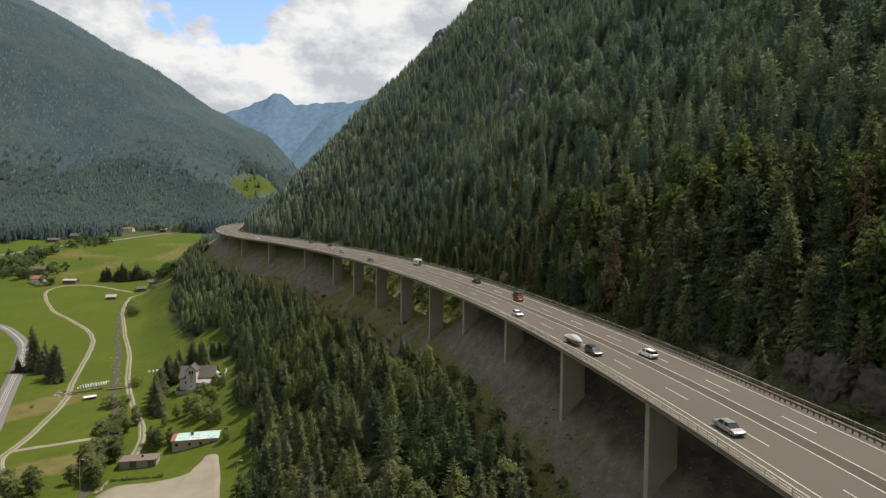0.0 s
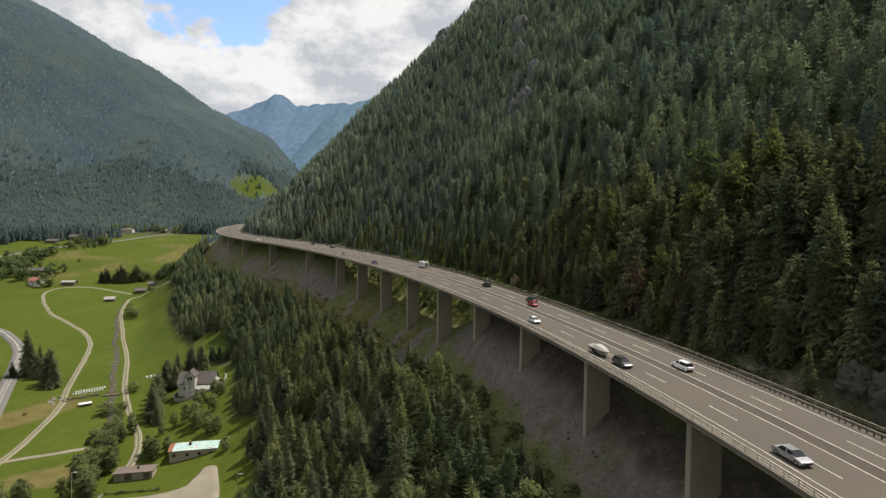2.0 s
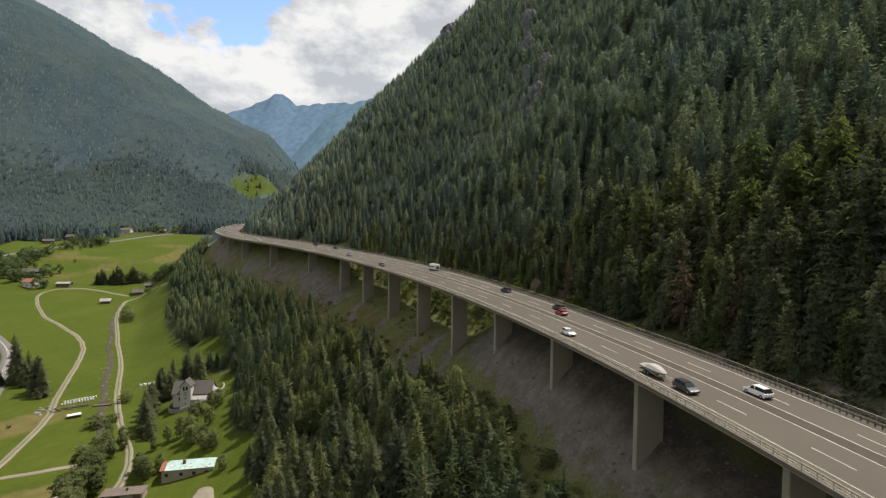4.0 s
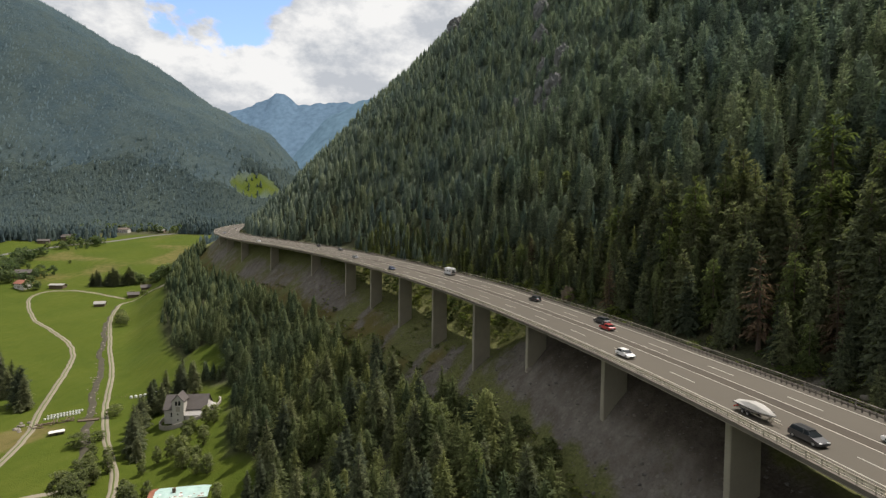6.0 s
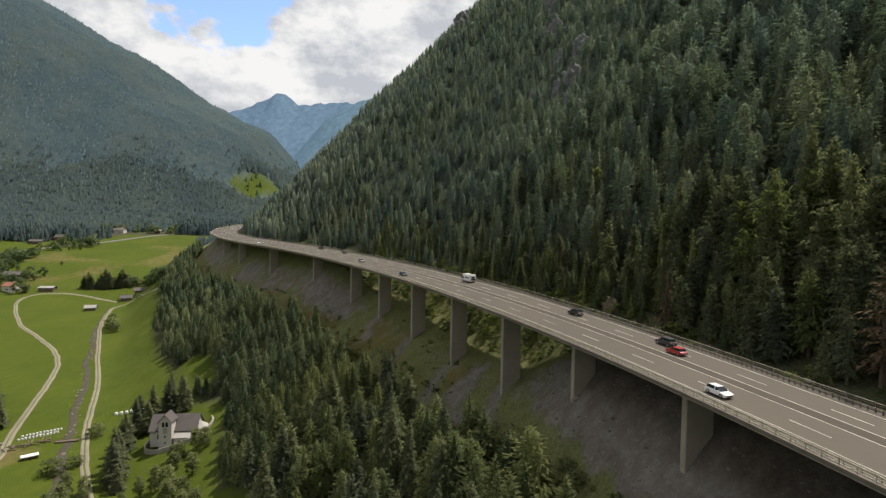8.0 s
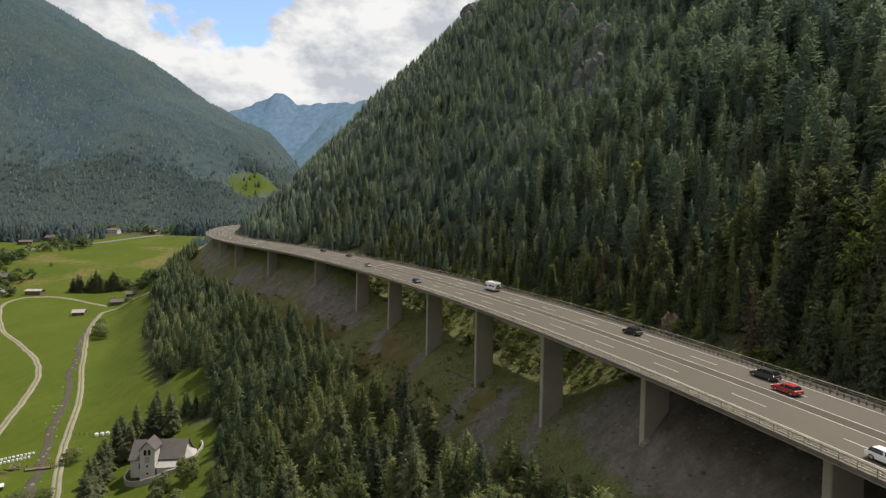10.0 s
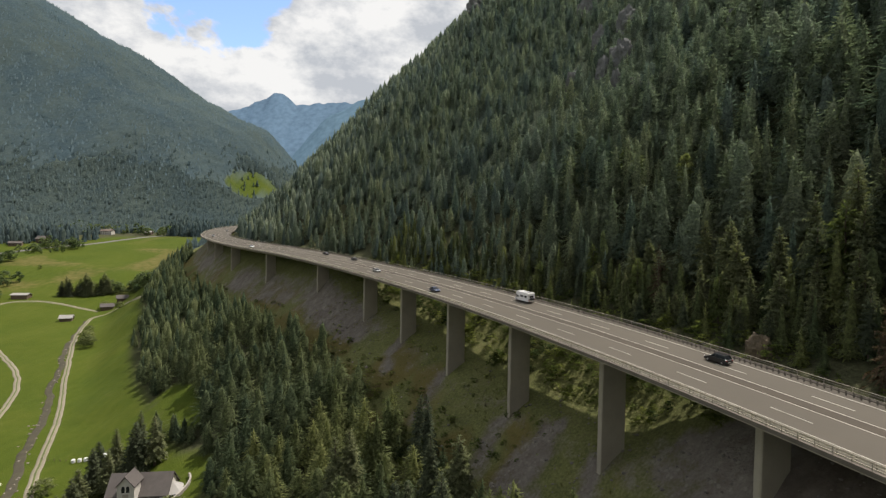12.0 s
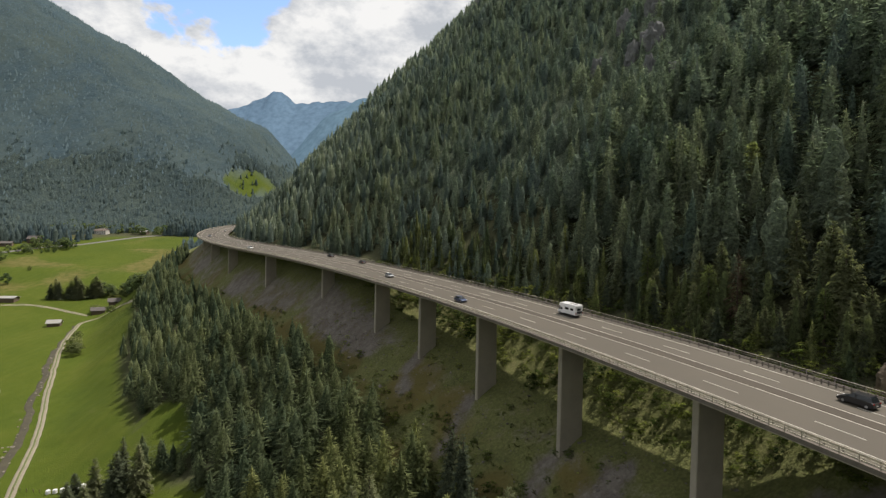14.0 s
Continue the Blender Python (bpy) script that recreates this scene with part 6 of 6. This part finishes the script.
forest("leafy_thicket", spots, BROAD, LEAVES_VALLEY, "broad-leaved trees round the farms", "trees", 58, (6, 15), (0.9, 1.3))
spots = np.vstack([scatter(31, -700, -555, 752, 850, 6.0), scatter(32, -820, -600, 700, 800, 7), scatter(33, -470, -340, 930, 990, 6.0), scatter(36, -436, -372, 886, 932, 5.5), scatter(34, -560, -500, 770, 830, 9)])
forest("spruce_wood", spots[rng.random(len(spots)) < 0.8], COARSE, NEEDLES_FOOT, "dark conifers behind the farms", "forest", 59, (12, 24), (1.3, 1.8))

# a wire fence on posts across the pasture
fence = thing("pasture_fence", "thin wooden pasture fence below the wood", "fence", (0, 0, 0))
for k in range(16):
    x, y = -164 + 2.4 * k, 284 - 0.35 * k
    part("post", one_box(x - 0.06, x + 0.06, y - 0.06, y + 0.06, here(x, y) - 0.3, here(x, y) + 1.2), OLD_WOOD, fence)


# ---- vehicles on the motorway ----
def paint(name, colour, metal=0.3):
    m, n, l, b = material(name, 0.32, metal)
    dirt = noise_node(n, l, 2.2, 5)
    l.new(ramp(n, l, dirt, (0.3, tuple(c * 0.85 for c in colour)), (0.7, colour)), b.inputs["Base Color"])
    b.inputs["Coat Weight"].default_value = 0.5
    return m


GLASS = plain("tinted_glass", (0.015, 0.018, 0.02), 0.08, 0, 1, 0.1)
RUBBER = plain("tyre_rubber", (0.02, 0.02, 0.02), 0.9, 0, 3, 0.2)
ALLOY = plain("wheel_rim", (0.4, 0.4, 0.4), 0.35, 0.7, 3, 0.1)
TAIL = plain("tail_light", (0.35, 0.015, 0.01), 0.25, 0, 3, 0.1)
LIGHT = plain("headlight_glass", (0.7, 0.7, 0.7), 0.15, 0, 3, 0.1)
PLASTIC = plain("black_plastic", (0.025, 0.025, 0.027), 0.6, 0, 3, 0.15)
PAINTS = {"silver": paint("silver_paint", (0.36, 0.37, 0.38), 0.6), "white": paint("white_paint", (0.72, 0.72, 0.71), 0.0), "black": paint("black_paint", (0.016, 0.017, 0.02)), "grey": paint("dark_grey_paint", (0.06, 0.062, 0.066), 0.5),
          "red": paint("red_paint", (0.36, 0.022, 0.016), 0.0), "blue": paint("blue_paint", (0.03, 0.05, 0.11), 0.4)}


def wheels(owner, xs, track, r=0.33):
    for x in xs:
        for s in (-1, 1):
            w = part("wheel", tube(bmesh.new(), r, r, -0.11, 0.11, 16), RUBBER, owner)
            w.matrix_basis = pose(x, s * track / 2, r, 90, 0, 0)
            part("rim", tube(bmesh.new(), r * 0.62, r * 0.55, 0.0, 0.125, 12), ALLOY, w) if s < 0 else part("rim", tube(bmesh.new(), r * 0.55, r * 0.62, -0.125, 0.0, 12), ALLOY, w)


def shell(outline, half, top_half, waist, top):
    """A body side outline (x, z) made solid, drawing in above the waist."""
    bm = bmesh.new()
    rings = []
    for s in (-1, -0.92, 0.92, 1):
        ring = []
        for x, z in outline:
            k = max(0, min(1, (z - waist) / (top - waist))) if top > waist else 0
            h = half + (top_half - half) * k
            inset = 0.96 if abs(s) == 1 else 1.0
            zz = waist + (z - waist) * inset if abs(s) == 1 else z
            ring.append(bm.verts.new((x * (0.985 if abs(s) == 1 else 1), s * h, zz)))
        rings.append(ring)
    n = len(outline)
    for a, b in zip(rings, rings[1:]):
        for k in range(n):
            bm.faces.new((a[k], a[(k + 1) % n], b[(k + 1) % n], b[k]))
    bm.faces.new(rings[0][::-1]), bm.faces.new(rings[-1])
    bmesh.ops.recalc_face_normals(bm, faces=bm.faces)
    return bm


def car(colour, shape, label):
    """shape: saloon, hatch or suv. It faces +x."""
    c = thing("car", label, "car")
    L = {"saloon": 4.6, "hatch": 4.1, "suv": 4.5}[shape]
    H = {"saloon": 1.43, "hatch": 1.48, "suv": 1.66}[shape]
    f, b, waist = L / 2, -L / 2, H * 0.6
    lower = [(b, 0.42), (b + 0.1, 0.26), (f - 0.12, 0.24), (f, 0.4), (f - 0.02, 0.62), (f - 0.25, 0.74), (f - 1.25, waist + 0.03), (b + 0.25, waist + 0.06), (b + 0.02, waist - 0.06)]
    part("body", shell(lower, 0.88, 0.82, waist, waist + 0.2), PAINTS[colour], c)
    rear = {"saloon": 0.75, "hatch": 0.22, "suv": 0.12}[shape]
    cabin = [(b + rear, waist), (f - 1.05, waist), (f - 1.9, H - 0.09), (b + rear + 1.0, H - 0.05), (b + rear + (0.55 if shape == "saloon" else 0.30), H - 0.12)]
    part("window_band", shell(cabin, 0.80, 0.64, waist, H), GLASS, c, "dark tinted windows")
    part("roof", one_box(b + rear + 0.42, f - 1.78, -0.60, 0.60, H - 0.105, H - 0.03, bevel=0.03), PAINTS[colour], c)
    for s in (-1, 1):
        part("door_pillar", one_box(-0.15, 0.0, s * 0.755 - 0.03, s * 0.755 + 0.03, waist, H - 0.1), PAINTS[colour], c)
        part("headlight", one_box(f - 0.22, f - 0.015, s * 0.62 - 0.18, s * 0.62 + 0.18, 0.58, 0.70), LIGHT, c)
        part("tail_light", one_box(b - 0.005, b + 0.1, s * 0.68 - 0.14, s * 0.68 + 0.14, waist - 0.24, waist - 0.06), TAIL, c)
        part("mirror", one_box(f - 1.45, f - 1.25, s * 0.93 - 0.09, s * 0.93 + 0.09, waist + 0.04, waist + 0.17, bevel=0.03), PAINTS[colour], c)
    part("bumper", one_box(b - 0.03, b + 0.12, -0.78, 0.78, 0.30, 0.48, bevel=0.03), PLASTIC, c)
    part("grille", one_box(f - 0.06, f + 0.012, -0.45, 0.45, 0.36, 0.56), PLASTIC, c)
    part("number_plate", one_box(b - 0.045, b - 0.03, -0.26, 0.26, 0.52, 0.63), LIGHT, c, "plain pale plate")
    wheels(c, (f - 0.85, b + 0.80), 1.56)
    return c


def camper():
    c = thing("camper_van", "white motorhome with alcove and dark side windows", "camper van")
    W = PAINTS["white"]
    body = [(-3.2, 0.5), (1.3, 0.5), (1.3, 1.9), (2.5, 2.05), (2.45, 2.6), (2.1, 2.85), (-3.1, 2.9), (-3.22, 2.6)]
    part("body", shell(body, 1.12, 1.08, 2.4, 2.9), W, c)
    cab = [(1.31, 0.35), (3.2, 0.35), (3.28, 0.9), (2.7, 1.15), (2.1, 1.88), (1.31, 1.88)]
    part("cab", shell(cab, 0.98, 0.88, 1.1, 1.9), W, c)
    part("windscreen", shell([(2.66, 1.2), (2.72, 1.2), (2.16, 1.84), (2.10, 1.84)], 0.80, 0.72, 1.2, 1.84), GLASS, c, "dark windscreen")
    for s in (-1, 1):
        for x0, x1, z0, z1 in ((-2.5, -1.5, 1.5, 2.05), (-0.9, 0.4, 1.5, 2.05), (1.5, 2.15, 1.2, 1.7)):
            y = 1.125 if x0 < 1.4 else 0.955
            part("side_window", one_box(x0, x1, s * y - 0.02, s * y + 0.02, z0, z1), GLASS, c)
        part("tail_light", one_box(-3.24, -3.2, s * 0.95 - 0.1, s * 0.95 + 0.1, 0.8, 1.15), TAIL, c)
        part("headlight", one_box(3.15, 3.27, s * 0.7 - 0.15, s * 0.7 + 0.15, 0.72, 0.9), LIGHT, c)
        part("mirror", one_box(2.2, 2.4, s * 1.12 - 0.08, s * 1.12 + 0.08, 1.2, 1.55), PLASTIC, c)
    part("rear_window", one_box(-3.25, -3.21, -0.55, 0.55, 1.6, 2.1), GLASS, c)
    part("roof_hatch", one_box(-1.2, -0.5, -0.35, 0.35, 2.88, 2.98, bevel=0.03), TIN, c)
    part("roof_box", one_box(-2.6, -1.7, -0.4, 0.4, 2.89, 3.05, bevel=0.04), TIN, c)
    part("bicycle_rack", one_box(-3.6, -3.25, -0.7, 0.7, 1.0, 1.5), PLASTIC, c, "dark rear rack")
    part("skirt", one_box(-3.1, 1.3, -1.08, 1.08, 0.34, 0.5), PLASTIC, c)
    wheels(c, (2.45, -1.9), 1.8, 0.36)
    return c


def boat():
    """A motor boat under a pale cover."""
    bm = bmesh.new()
    rings = []
    for x, half, keel, top in ((-3.0, 0.95, 0.62, 1.45), (-2.2, 1.08, 0.55, 1.62), (-0.8, 1.12, 0.52, 1.95), (0.6, 1.08, 0.55, 1.95), (1.8, 0.85, 0.66, 1.72), (2.7, 0.42, 0.85, 1.48), (3.2, 0.04, 1.05, 1.30)):
        ring = [(0, keel), (half * 0.62, keel + 0.16), (half, 1.12), (half * 1.02, 1.24), (half * 0.6, top - 0.12), (0, top)]
        ring += [(-u, z) for u, z in ring[-2:0:-1]]
        rings.append([bm.verts.new((x, u, z)) for u, z in ring])
    for a, b in zip(rings, rings[1:]):
        for k in range(len(a)):
            bm.faces.new((a[k], a[(k + 1) % len(a)], b[(k + 1) % len(a)], b[k]))
    bm.faces.new(rings[0][::-1]), bm.faces.new(rings[-1])
    bmesh.ops.recalc_face_normals(bm, faces=bm.faces)
    b = thing("boat", "motor boat under a pale grey cover on a trailer", "boat")
    part("hull", bm, plain("boat_cover", (0.30, 0.29, 0.265), 0.7, 0, 1.2, 0.12), b)
    part("rubbing_strake", one_box(-3.02, 1.9, -1.16, -1.10, 1.12, 1.22), PLASTIC, b), part("rubbing_strake", one_box(-3.02, 1.9, 1.10, 1.16, 1.12, 1.22), PLASTIC, b)
    return b


def boat_trailer():
    t = thing("boat_trailer", "two-axle steel trailer carrying a boat", "trailer")
    for s in (-1, 1):
        part("beam", one_box(-2.9, 2.2, s * 0.7 - 0.05, s * 0.7 + 0.05, 0.40, 0.52), ZINC, t)
        part("mudguard", one_box(-1.75, 0.15, s * 1.0 - 0.14, s * 1.0 + 0.14, 0.66, 0.74, bevel=0.03), PLASTIC, t)
    part("drawbar", one_box(2.2, 4.3, -0.06, 0.06, 0.40, 0.52), ZINC, t)
    for x in (-2.6, 0.2, 2.1):
        part("cross_beam", one_box(x, x + 0.12, -0.75, 0.75, 0.42, 0.54), ZINC, t)
    part("light_bar", one_box(-3.0, -2.9, -1.0, 1.0, 0.42, 0.60), TAIL, t)
    wheels(t, (-1.3, -0.4), 2.0, 0.31)
    return t


def put(ob, y, off, away=True):
    i = int(np.argmin(abs(AXIS[:, 1] - y)))
    p = AXIS[i] + NORMAL[i] * off
    turn = math.degrees(math.atan2(TANGENT[i, 1], TANGENT[i, 0]))
    climb = math.degrees(math.atan(0.0473 * TANGENT[i, 1]))
    lean = math.degrees(math.atan(bank(AXIS[i, 1])))
    ob.matrix_basis = pose(p[0], p[1], float(deck_z(AXIS[i, 1], off)) + 0.06, -lean if away else lean, -climb if away else climb, turn if away else turn + 180)
    return ob


put(camper(), 238, 14.4)
put(car("black", "suv", "black estate car driving on the motorway"), 184, 13.6)
put(car("white", "hatch", "white hatchback coming along the motorway"), 132, 0.9, False)
put(car("red", "hatch", "red hatchback overtaking on the motorway"), 150, 11.2)
put(car("grey", "suv", "dark grey off-road car on the motorway"), 156, 14.2)
put(car("silver", "saloon", "silver saloon coming along the motorway"), 58, 0.9, False)
put(car("white", "suv", "white off-road car with black roof on the motorway"), 92, 11.0)
put(car("grey", "suv", "dark grey off-road car towing a boat trailer"), 95, 0.9, False)
put(boat_trailer(), 102.2, 0.9, False)
put(boat(), 102.2, 0.9, False)
put(car("blue", "hatch", "dark blue hatchback coming along the motorway"), 262, 1.0, False)
put(car("silver", "hatch", "silver hatchback coming along the motorway"), 306, 4.6, False)
put(car("grey", "hatch", "dark grey hatchback far along the motorway"), 340, 14.2)
put(car("black", "saloon", "black saloon far along the motorway"), 366, 14.2)
put(car("white", "hatch", "white hatchback far along the motorway"), 420, 1.0, False)
put(car("silver", "suv", "silver off-road car in the motorway's bend"), 520, 4.6, False)
put(car("white", "suv", "white van-like car in the motorway's bend"), 600, 14.2)
